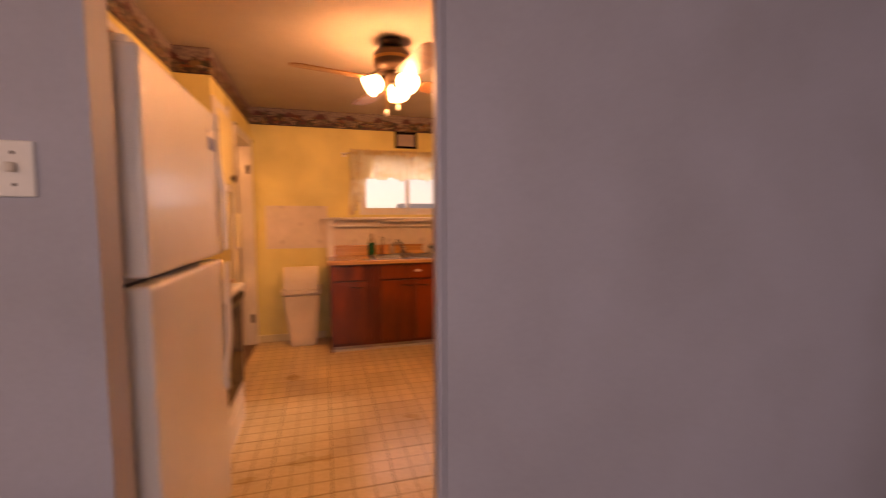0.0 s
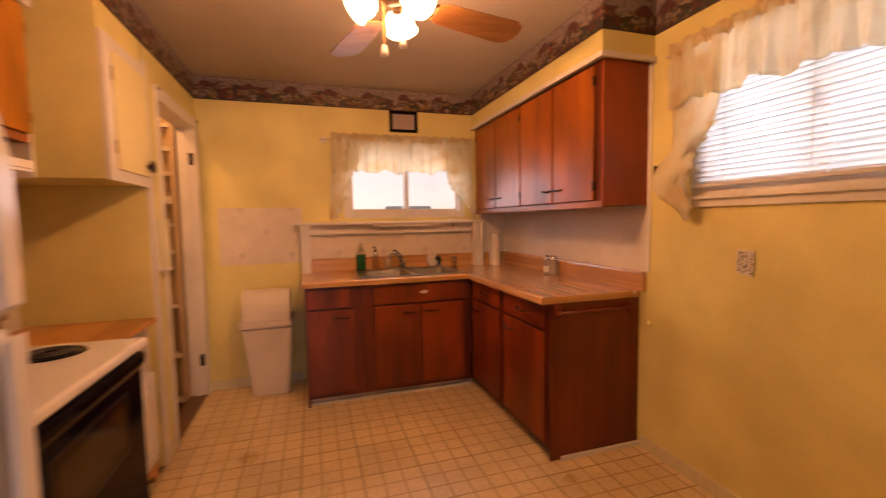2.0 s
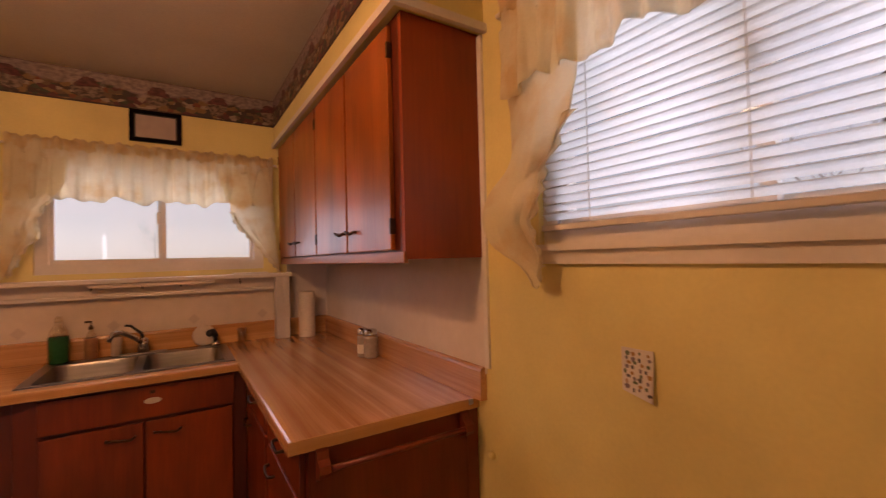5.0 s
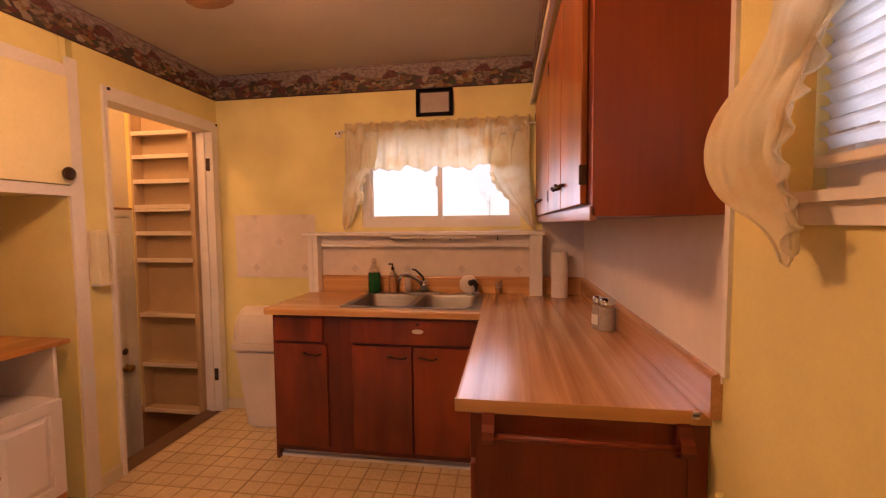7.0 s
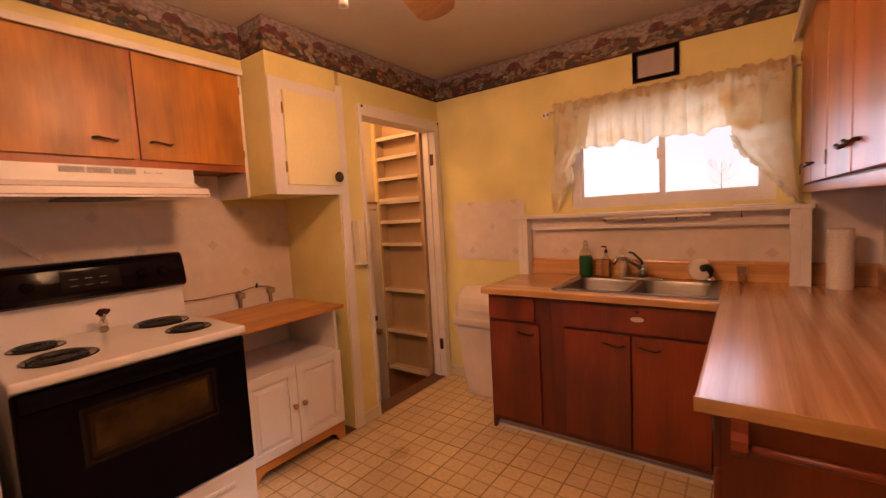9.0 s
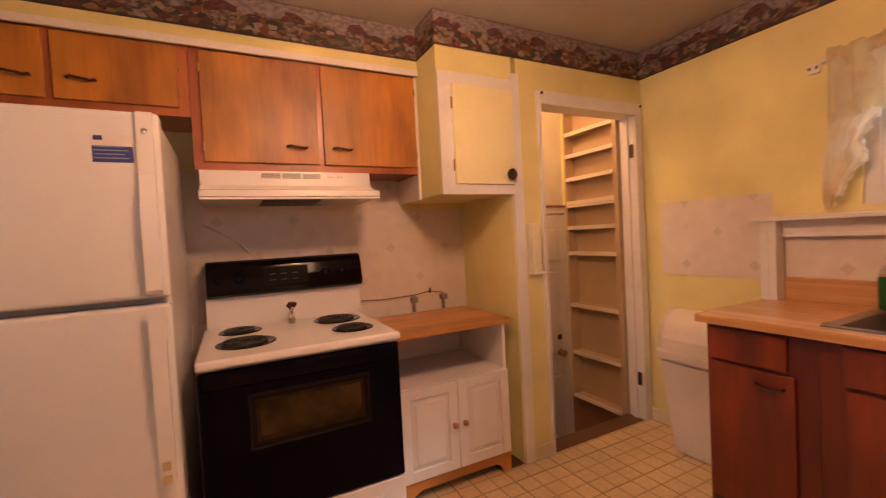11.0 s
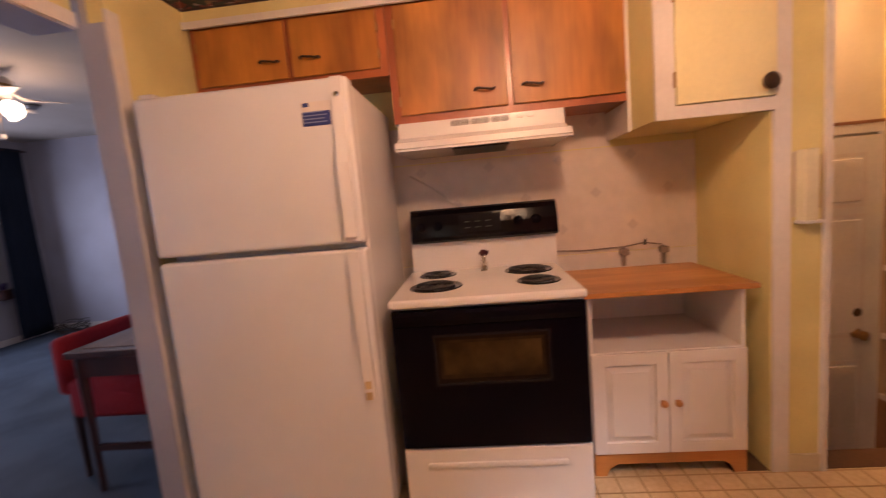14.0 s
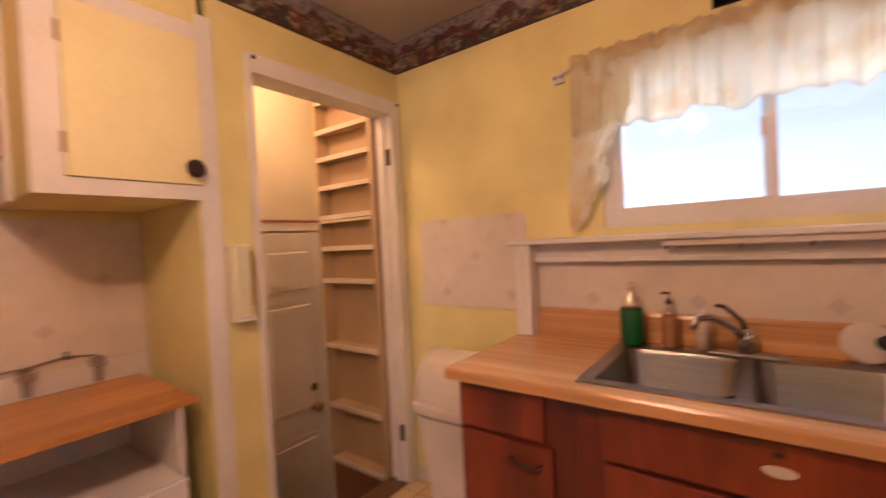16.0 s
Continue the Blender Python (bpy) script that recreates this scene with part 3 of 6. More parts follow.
setting("trim_panel_edge", boxes((-0.010, 0, -1.822, -1.80, 1.022, 2.15)), WHITE, "white strip at the panel's edge", "trim")

# floors
setting("floor_base", boxes((XW - 0.12, XP - 0.112, YR - 0.03, -1.03, -0.15, -0.005), (XP - 0.112, 0.16, YR - 0.03, 0.1, -0.15, -0.005)), GROUT, "floor under the tiles", "floor")
setting("living_floor", boxes((-6.0, 0.9, -8.1, YS - 0.04, -0.15, 0.004)), CARPET, "worn blue-grey carpet", "carpet")

# living room shell
LX0, LX1, LY = -5.95, 0.75, -8.05
setting("living_wall_south", boxes((LX0, -5.27, LY - 0.15, LY, 0, 2.5), (-5.27, -3.45, LY - 0.15, LY, 0, 0.68), (-5.27, -3.45, LY - 0.15, LY, 2.12, 2.5), (-3.45, -2.28, LY - 0.15, LY, 0, 2.5), (-2.28, -0.62, LY - 0.15, LY, 0, 0.68), (-2.28, -0.62, LY - 0.15, LY, 2.12, 2.5), (-0.62, LX1, LY - 0.15, LY, 0, 2.5)),
        GREY, "grey living room wall with one window and an added unseen one", "wall")
setting("living_wall_west", boxes((LX0 - 0.15, LX0, LY - 0.15, YL, 0, 2.5)), GREY, "plain grey living room wall", "wall")
setting("living_wall_east", boxes((LX1, LX1 + 0.15, LY - 0.15, YL, 0, 2.5)), GREY, "plain grey living room wall", "wall")
setting("living_ceiling", boxes((LX0 - 0.15, LX1 + 0.15, LY - 0.15, YR - 0.08, 2.5, 2.6), (LX0 - 0.15, DL, YR - 0.08, YS - 0.065, 2.5, 2.6)), CEILING, "dull white living room ceiling", "ceiling")
setting("living_baseboard", boxes((LX0, LX1, LY, LY + 0.014, 0, 0.08), (LX0, LX0 + 0.014, LY, YL, 0, 0.08)), WHITE, "white low baseboard", "baseboard")

# stairwell behind the opening
SX = -3.38
setting("stair_wall_west", boxes((SX - 0.1, SX, -1.03, 0, -0.75, 2.44)), mat("stairwell_paint", (0.74, 0.66, 0.52), 0.6, scale=70, vary=0.03, stain=0.06), "off-white stairwell wall", "wall")
setting("stair_wall_south", boxes((SX, XP - 0.112, -1.058, -1.03, -0.75, 2.44)), bpy.data.materials["stairwell_paint"], "off-white stairwell wall", "wall")
setting("stair_ceiling", boxes((SX - 0.1, XP - 0.112, -1.03, 0, 2.44, 2.5)), bpy.data.materials["stairwell_paint"], "off-white stairwell ceiling", "ceiling")
setting("stair_landing", boxes((SX, XP - 0.112, -1.03, 0, -0.75, -0.64)), BROWN, "brown painted stair landing", "floor")
setting("stair_step", boxes((-2.95, XP - 0.112, -1.03, -0.006, -0.64, -0.2)), BROWN, "brown painted step below the opening", "step")
setting("stair_skirt", boxes((SX, XP - 0.112, -0.006, 0.0, -0.64, -0.03)), BROWN, "brown painted lower wall", "wall")
# Stair brown darkened here, so the strip looks dim under the kitchen lamp.
setting("sill_stair", boxes((XP - 0.125, XP + 0.0, -0.871, -0.078, -0.03, 0.002), (XP - 0.125, XP - 0.112, -0.871, -0.078, -0.20, -0.03)), mat("dimmed_stair_brown", (0.15, 0.075, 0.04), 0.5, scale=50, vary=0.15), "worn brown edge of the kitchen floor, darkened to look dim", "threshold")

# outdoors
setting("ground", block(-400, 400, -400, 400, -0.9, -0.76), mat("winter_grass", (0.20, 0.20, 0.12), 0.9, scale=8, vary=0.2), "pale winter grass", "ground")

# ---- kitchen windows ----
def slider_window(name, m, w, h, label, inner=0.055):
    """A white two-pane sliding window in the plane across m's y; m is its lower middle, y points outdoors."""
    t = tagged(new(name), label, "window", kind="structure")
    t.matrix_world = m
    HOME[t.name] = Matrix()
    f = boxes((-w / 2, w / 2, 0.02, 0.10, 0, inner), (-w / 2, w / 2, 0.02, 0.10, h - inner, h), (-w / 2, -w / 2 + inner, 0.02, 0.10, inner, h - inner), (w / 2 - inner, w / 2, 0.02, 0.10, inner, h - inner))
    part("window_frame", f, WHITE, t)
    for s, y in ((-1, 0.035), (1, 0.065)):
        a, b = sorted((s * (w / 2 - inner), -s * 0.02))
        q = 0.022
        sash = boxes((a, b, y, y + 0.025, inner, inner + q), (a, b, y, y + 0.025, h - inner - q, h - inner), (a, a + q, y, y + 0.025, inner + q, h - inner - q), (b - q, b, y, y + 0.025, inner + q, h - inner - q))
        so = part("sash", sash, WHITE, t)
        p = part("pane", block(a + q, b - q, y + 0.01, y + 0.014, inner + q, h - inner - q), PANE, so)
        p.visible_shadow = False
    part("latch", block(-0.026, -0.004, 0.018, 0.036, h * 0.42, h * 0.42 + 0.07, r=0.004), WHITE, t)
    return t


slider_window("window_1", pose(-0.96, 0, 1.36), 1.10, 0.66, "white two-pane sliding window over the sink")
slider_window("window_2", pose(0, -2.60, 1.42, 0, 0, -90), 1.08, 0.75, "white side window behind blinds")
setting("window_sill_side", boxes((-0.03, 0.05, -3.18, -2.02, 1.408, 1.426), (-0.014, 0, -3.17, -2.03, 1.372, 1.408)), WHITE, "white painted window sill and apron", "window sill")


def ruffle(bm, at, n, rows, depth, waves):
    """Gathered cloth: at(u, v) gives the flat place; irregular folds stand out of it, wider towards the foot."""
    grid = []
    seed = 3.7 * waves
    for j in range(rows + 1):
        v = j / rows
        row = []
        for i in range(n + 1):
            u = i / n
            a = noise.noise(Vector((u * waves * 0.9, v * 0.8, seed)))
            b = noise.noise(Vector((u * waves * 2.3, v * 1.6, seed + 9)))
            c = math.sin(2 * math.pi * waves * 0.6 * u + 3.0 * noise.noise(Vector((u * 5, 0.3 * v, seed + 4))))
            row.append(at(u, v, depth * (0.5 + 0.5 * v) * (0.9 * a + 0.45 * b + 0.35 * c)))
        grid.append(row)
    return sheet(bm, grid)


def valance(name, place, width, top, drop, label, jut, swags):
    """A gathered rod-pocket valance with a twisted tail at each end. place(s, out, z) gives world points along the wall."""
    t = thing(name, place(0, 0.03, top), label, "curtain")
    part("rod", tube(bmesh.new(), [place(-0.03, 0.0, top - 0.03), place(-0.025, jut, top - 0.03), place(width + 0.025, jut, top - 0.03), place(width + 0.03, 0.0, top - 0.03)], 0.007), WHITE, t, "white metal curtain rod")
    bm = ruffle(bmesh.new(), lambda u, v, o: place(u * width, jut + 0.012 + o, top - v * (drop * 0.97 + 0.012 * math.sin(u * 31) + 0.008 * math.sin(u * 47) + 0.007 * math.sin(u * 83 + 1))), 260, 14, 0.034, 26)
    part("ruffle", bm, CURTAIN, t, "gathered sheer cream cloth", smooth=True)
    bm = ruffle(bmesh.new(), lambda u, v, o: place(u * width, jut + 0.014 + o, top + 0.012 + 0.006 * math.sin(u * 90) + 0.004 * math.sin(u * 211) - v * 0.06), 220, 2, 0.022, 44)
    part("heading", bm, LACE, t, "yellowed gathered heading", smooth=True)
    # tails: height, the two edges inwards from the end of the rod, and how far each edge stands out
    for side, swag in enumerate(swags):
        count = len(swag) - 1

        def along(v, k, swag=swag, count=count):
            spots = [i / count for i in range(count + 1)]
            return sum(float(np.interp(min(1.0, max(0.0, v + d)), spots, [r[k] for r in swag])) for d in (-0.036, -0.018, 0, 0.018, 0.036)) / 5

        def at(u, v, o, side=side, along=along):
            z, a, b, p, q = (along(v, k) for k in range(5))
            wob = 0.010 * noise.noise(Vector((4 * u, 9 * v, 2.0 + side)))
            s = a * (1 - u) + b * u + wob + 0.009 * u * noise.noise(Vector((0.3, 22 * v, 5.0 + side)))
            out = jut + p * (1 - u) + q * u + 0.020 * math.sin(math.pi * u) * math.sin(5.0 * v + 0.4)
            return place(s if side == 0 else width - s, out + o, z + 0.012 * math.sin(7 * u + 3 * v))
        part("tail", ruffle(bmesh.new(), at, 40, 64, 0.006, 4), CURTAIN, t, "swagged sheer tail", smooth=True)

        def frill(u, v, o, at=at):
            w = 0.25 + 0.70 * u
            p, q = Vector(at(1.0, w, 0.0)), Vector(at(0.80, w, 0.0))
            fall = 0.007 * math.sin(w * 46) + 0.004 * math.sin(w * 97 + 1)
            return p + (p - q) * (0.30 * v * (1 + 0.2 * math.sin(w * 61))) + (Vector(place(0, 0.006 + o + v * 0.014 * math.sin(w * 70), -v * abs(fall))) - Vector(place(0, 0, 0)))
        part("tail_frill", ruffle(bmesh.new(), frill, 90, 3, 0.008, 11), CURTAIN, t, "gathered frill of the tail", smooth=True)

        def hem(u, v, o, at=at):
            p, q = Vector(at(1.0, 0.25 + 0.70 * u, 0.0)), Vector(at(0.93, 0.25 + 0.70 * u, 0.0))
            return p.lerp(q, v) + (Vector(place(0, 0.006 + o, 0)) - Vector(place(0, 0, 0)))
        part("tail_hem", ruffle(bmesh.new(), hem, 60, 1, 0.004, 9), CURTAIN, t, "stitched edge", smooth=True)
    return t


valance("window_valance", lambda s, o, z: (-1.605 + s, -o, z), 1.25, 2.058, 0.315, "sheer cream ruffled valance over the sink window", 0.035,
        (((1.99, 0, 0.26, 0, 0), (1.80, 0.0, 0.22, 0.005, 0.01), (1.70, 0.0, 0.15, 0.01, 0.03), (1.62, -0.01, 0.12, 0.02, 0.05), (1.56, -0.02, 0.135, 0.03, 0.02), (1.48, -0.025, 0.07, 0.03, 0.03), (1.42, -0.03, 0.045, 0.02, 0.04), (1.35, -0.02, 0.01, 0.01, 0.01)),
         ((1.99, 0, 0.34, 0, 0), (1.76, 0.0, 0.26, 0.01, 0.02), (1.68, 0.0, 0.245, 0.01, 0.05), (1.60, -0.005, 0.20, 0.02, 0.04), (1.52, -0.01, 0.125, 0.02, 0.03), (1.44, -0.02, 0.06, 0.03, 0.04), (1.38, -0.03, 0.0, 0.02, 0.02), (1.335, -0.04, -0.03, 0.01, 0.01))))
valance("window_valance", lambda s, o, z: (-o, -1.99 - s, z), 1.20, 2.155, 0.295, "sheer cream ruffled valance with long tails over the blinds", 0.055,
        (((2.10, -0.02, 0.28, 0, 0), (1.92, -0.03, 0.27, -0.03, 0.0), (1.82, -0.02, 0.275, -0.035, 0.01), (1.73, 0.0, 0.27, -0.025, 0.03), (1.67, 0.03, 0.19, 0.005, 0.0), (1.62, 0.03, 0.12, 0.035, -0.02), (1.57, -0.01, 0.16, 0.06, 0.02), (1.53, -0.03, 0.15, 0.07, 0.03), (1.48, -0.04, 0.11, 0.07, 0.02), (1.43, -0.03, 0.12, 0.06, 0.01), (1.39, 0.02, 0.135, 0.04, 0.01), (1.36, 0.08, 0.135, 0.02, 0.01), (1.31, 0.105, 0.125, 0.01, 0.01)),
         ((2.10, 0, 0.30, 0, 0), (1.90, 0.0, 0.26, 0.01, 0.01), (1.81, -0.005, 0.21, 0.02, 0.03), (1.72, -0.01, 0.13, 0.03, 0.05), (1.62, -0.02, 0.05, 0.04, 0.05), (1.55, -0.04, 0.03, 0.05, 0.02), (1.48, -0.06, 0.04, 0.07, 0.0), (1.43, -0.08, 0.0, 0.08, 0.02), (1.39, -0.04, 0.005, 0.05, 0.02), (1.31, -0.025, -0.005, 0.02, 0.01))))

blind = thing("window_blind", (-0.02, -2.6, 2.15), "white horizontal slatted blind, lowered", "blind")
part("head_rail", block(-0.035, 0.012, -3.12, -2.08, 2.12, 2.155, r=0.003), WHITE, blind)
slat = None
for i in range(27):
    z = 2.105 - i * 0.0232
    bm = bmesh.new()
    rows_ = [[(-0.010 + 0.018 * c, y, 0.0035 * math.sin(math.pi * c) - (c - 0.5) * 0.0165) for y in (-3.115, -2.085)] for c in (0, 0.33, 0.66, 1)]
    if slat is None:
        slat = part("slat", sheet(bm, rows_, 0.0008), SLAT, blind)
        slat.location.z = z
        slat.rotation_euler.x = 0.0
    else:
        bm.free()
        o = slat.copy()
        scene.collection.objects.link(o)
        o.location.z = z + 0.0016 * math.sin(i * 2.1)
        o.rotation_euler.x = 0.0022 * math.sin(i * 1.7)
        o.location.z += -2.6 * -math.sin(o.rotation_euler.x) * 1.0
part("bottom_rail", block(-0.016, 0.012, -3.115, -2.085, 1.463, 1.48, r=0.003), WHITE, blind)
for y in (-2.25, -2.6, -2.95):
    part("ladder_cord", tube(bmesh.new(), [(-0.016, y, 2.12), (-0.016, y, 1.475)], 0.0012, 5), WHITE, blind)
part("wand", tube(bmesh.new(), [(-0.05, -3.135, 1.42), (-0.045, -3.135, 1.23)], 0.003, 8, 0.006), DARK_WOOD, blind, "dark tilt wand tassel")

# ---- counters and cabinets on the sink side ----
counter = thing("countertop", (-0.6, -0.5, 0.87), "L-shaped oak-print laminate worktop with rounded front edge", "countertop")
SX0, SX1, SY0, SY1 = -1.43, -0.66, -0.575, -0.095
for n, row in (("left_end", (-1.87, SX0, -0.645, 0)), ("front_strip", (SX0, SX1, -0.645, SY0)), ("back_strip", (SX0, SX1, SY1, 0)), ("corner_strip", (SX1, -0.630, -0.645, 0))):
    part(n, block(row[0], row[1], row[2], row[3], 0.872, 0.91), LAMINATE_X, counter)
prof = [(-0.640, 0.872), (-0.640, 0.902), (-0.637, 0.908), (-0.630, 0.9105), (-0.630, 0.872)]
part("front_nosing", prism(bmesh.new(), prof, "y", -1.744, -0.636), LAMINATE_Y, counter)
part("peninsula", boxes((-0.630, -0.0, -1.744, 0, 0.872, 0.9104)), LAMINATE_Y, counter)
part("sink_nosing", prism(bmesh.new(), [(-0.655, 0.872), (-0.655, 0.902), (-0.651, 0.908), (-0.645, 0.9103), (-0.645, 0.872)], "x", -1.874, -0.64), LAMINATE_X, counter)
part("end_band", block(-0.640, 0, -1.749, -1.744, 0.876, 0.910), LAMINATE_X, counter, "worn edge band")
part("backsplash", prism(bmesh.new(), [(-0.026, 0.911), (-0.026, 1.008), (-0.022, 1.018), (-0.014, 1.022), (0, 1.022), (0, 0.911)], "y", -1.795, -0.027), LAMINATE_Y, counter)
part("backsplash", prism(bmesh.new(), [(-0.026, 0.911), (-0.026, 1.008), (-0.022, 1.018), (-0.014, 1.022), (-0.006, 1.022), (-0.006, 0.911)], "x", -1.81, 0.0), LAMINATE_X, counter)
for z in (0.925, 0.932):
    part("chip", block(-0.045, -0.028, -1.7505, -1.749, z - 0.035, z - 0.022), WHITE, counter, "white chip in the edge")


def pull(parent, m, material=BRONZE, w=0.10):
    """A slim wavy bow handle; m puts its middle on the face, z out of it, x along it."""
    pts = [(-w / 2, 0.003, 0), (-w / 2, 0.003, 0.012), (-w / 3, 0.006, 0.02), (-w / 8, 0.001, 0.023), (w / 8, -0.002, 0.023), (w / 3, -0.006, 0.02), (w / 2, 0.001, 0.012), (w / 2, 0.001, 0)]
    return part("handle", tube(bmesh.new(), [m @ Vector(p) for p in pts], 0.0055, 7), material, parent, "dark bow handle", smooth=True)


def cabinet(name, at, label, group, body, fronts, face, wood_, pulls):
    """body: boxes; fronts: (name, box along face) slabs; face: axis and place of the fronts."""
    t = thing(name, at, label, "cabinet", group)
    for n, *b in body:
        part(n, block(*b), FRAME_WOOD if n == "face_frame" else wood_, t)
    made = []
    for n, a0, a1, z0, z1 in fronts:
        axis, f0, f1 = face
        bm = block(a0, a1, f0, f1, z0, z1, r=0.003) if axis == "y" else block(f0, f1, a0, a1, z0, z1, r=0.003)
        made.append(part(n, bm, BASE_DOOR, t))
    for k, m in pulls:
        pull(made[k], m)
    return t


FY, FX = -0.605, -0.585


def on_sink(x, z):
    return pose(x, FY - 0.017, z, 90, 0, 0)


def on_pen(y, z):
    return pose(FX - 0.017, y, z, 90, 0, -90)


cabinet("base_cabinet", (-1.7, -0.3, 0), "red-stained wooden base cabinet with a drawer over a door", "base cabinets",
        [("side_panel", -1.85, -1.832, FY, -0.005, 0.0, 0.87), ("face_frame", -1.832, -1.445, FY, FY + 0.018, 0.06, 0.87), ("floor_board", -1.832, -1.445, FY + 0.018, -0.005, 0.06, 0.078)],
        [("drawer", -1.832, -1.54, 0.715, 0.855), ("door", -1.832, -1.515, 0.092, 0.70)], ("y", FY - 0.017, FY), DIM_RED_WOOD,
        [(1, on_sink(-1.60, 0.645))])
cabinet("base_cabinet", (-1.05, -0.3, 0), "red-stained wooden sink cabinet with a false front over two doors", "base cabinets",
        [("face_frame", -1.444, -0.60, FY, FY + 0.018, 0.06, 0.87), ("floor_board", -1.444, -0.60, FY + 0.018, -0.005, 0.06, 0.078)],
        [("false_front", -1.37, -0.655, 0.715, 0.855), ("door", -1.365, -1.02, 0.092, 0.70), ("door", -1.01, -0.665, 0.092, 0.70)], ("y", FY - 0.017, FY), DIM_RED_WOOD,
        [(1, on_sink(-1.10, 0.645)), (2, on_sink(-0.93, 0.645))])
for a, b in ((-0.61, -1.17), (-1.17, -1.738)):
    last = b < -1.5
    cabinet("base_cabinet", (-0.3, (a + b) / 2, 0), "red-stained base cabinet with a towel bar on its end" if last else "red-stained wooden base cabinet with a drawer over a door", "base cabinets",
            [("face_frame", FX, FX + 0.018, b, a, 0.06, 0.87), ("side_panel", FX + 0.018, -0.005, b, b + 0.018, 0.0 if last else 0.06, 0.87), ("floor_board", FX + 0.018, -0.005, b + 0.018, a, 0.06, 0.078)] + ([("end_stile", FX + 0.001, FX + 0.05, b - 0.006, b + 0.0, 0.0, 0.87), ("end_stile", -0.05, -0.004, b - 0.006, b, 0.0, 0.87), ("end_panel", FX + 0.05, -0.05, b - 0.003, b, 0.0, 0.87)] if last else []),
            [("drawer", b + 0.03, a - 0.035, 0.725, 0.855), ("door", b + 0.03, a - 0.035, 0.092, 0.71)], ("x", FX - 0.017, FX), DIM_RED_WOOD,
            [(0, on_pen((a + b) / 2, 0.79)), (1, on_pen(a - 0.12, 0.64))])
setting("toe_kick", boxes((-1.832, -0.585, -0.56, -0.545, 0.0, 0.06)), mat("bare_metal_toe_strip", (0.60, 0.54, 0.50), 0.4, 0.3, scale=30, vary=0.1, stain=0.2), "pale metal toe strip", "toe kick")
setting("toe_kick_side", boxes((-0.53, -0.515, -1.745, -0.545, 0.0, 0.06)), DIM_RED_WOOD, "red-stained wooden toe board, stain darkened for shade", "toe kick")
setting("trim_toe", boxes((-1.86, -0.60, -0.575, -0.56, 0.0, 0.018), (-0.52, 0, -1.765, -1.745, 0, 0.02)), WHITE, "pale quarter round along the floor", "trim")

tb = thing("towel_bar", (-0.30, -1.785, 0.82), "red-stained wooden towel bar on the cabinet end", "towel bar")
for x in (-0.550, -0.065):
    bm = bmesh.new()
    prism(bm, [(-1.744, 0.785), (-1.744, 0.876), (-1.758, 0.870), (-1.764, 0.850), (-1.782, 0.838), (-1.786, 0.818), (-1.778, 0.804), (-1.756, 0.798)], "x", x - 0.016, x + 0.016)
    part("bracket", bm, DIM_RED_WOOD, tb)
part("bar", tube(bmesh.new(), [(-0.560, -1.771, 0.822), (-0.055, -1.771, 0.822)], 0.009, 12), DIM_RED_WOOD, tb, smooth=True)

wc = thing("wall_cabinet", (-0.15, -0.9, 1.39), "red-stained wooden wall cabinet with four slab doors", "cabinet")
part("side_panel", block(-0.30, 0, -1.80, -1.782, 1.395, 2.16), wood("red_brown_end_panel", (0.31, 0.054, 0.008), (0.19, 0.026, 0.004), 0.5, "z", 5, 0.02, blotch=0.15), wc)
part("face_frame", block(-0.30, -0.282, -1.782, 0, 1.395, 2.16), FRAME_WOOD, wc)
part("floor_board", block(-0.282, -0.006, -1.782, 0, 1.395, 1.415), DIM_RED_WOOD, wc)
part("bottom_rail", block(-0.306, -0.290, -1.80, 0, 1.383, 1.42, r=0.003), wood("worn_rail_wood", (0.42, 0.16, 0.08), (0.26, 0.07, 0.03), 0.3, "y", 8), wc, "worn paler bottom rail")
edges_ = [-1.745, -1.335, -0.90, -0.47, -0.04]
for k in range(4):
    d = part("door", block(-0.318, -0.301, edges_[k] + 0.008, edges_[k + 1] - 0.008, 1.425, 2.14, r=0.003), RED_DOOR, wc)
    y = edges_[k + 1] - 0.06 if k % 2 == 0 else edges_[k] + 0.06
    pull(d, pose(-0.318, y, 1.50, 90, 0, -90), w=0.085)
    h = edges_[k] + 0.008 if k % 2 == 0 else edges_[k + 1] - 0.008
    for z in (1.50, 2.06):
        part("hinge", block(-0.322, -0.302, h - 0.005, h + 0.005, z - 0.025, z + 0.025, r=0.002), BRONZE, d)

# shelf over the sink
sh = thing("over_sink_shelf", (-1.09, -0.06, 0.91), "white painted shelf on two short posts over the sink", "shelf")
part("board", block(-1.915, -0.262, -0.115, -0.002, 1.305, 1.328, r=0.004), WHITE, sh)
for x0, x1 in ((-1.87, -1.80), (-0.355, -0.275)):
    part("post", boxes((x0, (x0 + x1) / 2 - 0.002, -0.105, -0.03, 0.911, 1.305), ((x0 + x1) / 2 + 0.002, x1, -0.105, -0.03, 0.911, 1.305), (x0 + 0.004, x1 - 0.004, -0.100, -0.035, 0.911, 1.305)), WHITE, sh)
part("rail", block(-1.80, -0.355, -0.05, -0.034, 1.225, 1.243, r=0.002), WHITE, sh)
part("fascia", block(-1.80, -0.355, -0.034, -0.008, 1.243, 1.305), PANEL, sh)
part("under_light", block(-1.28, -0.70, -0.10, -0.060, 1.281, 1.3045, r=0.004), PANEL, sh, "slim pale fitting under the shelf")
for x in (-1.27, -1.05, -0.87, -0.56):
    part("hook", tube(bmesh.new(), [(x, -0.065, 1.305), (x, -0.065, 1.285), (x, -0.085, 1.272), (x, -0.10, 1.285)], 0.003, 6), RUBBER, sh)

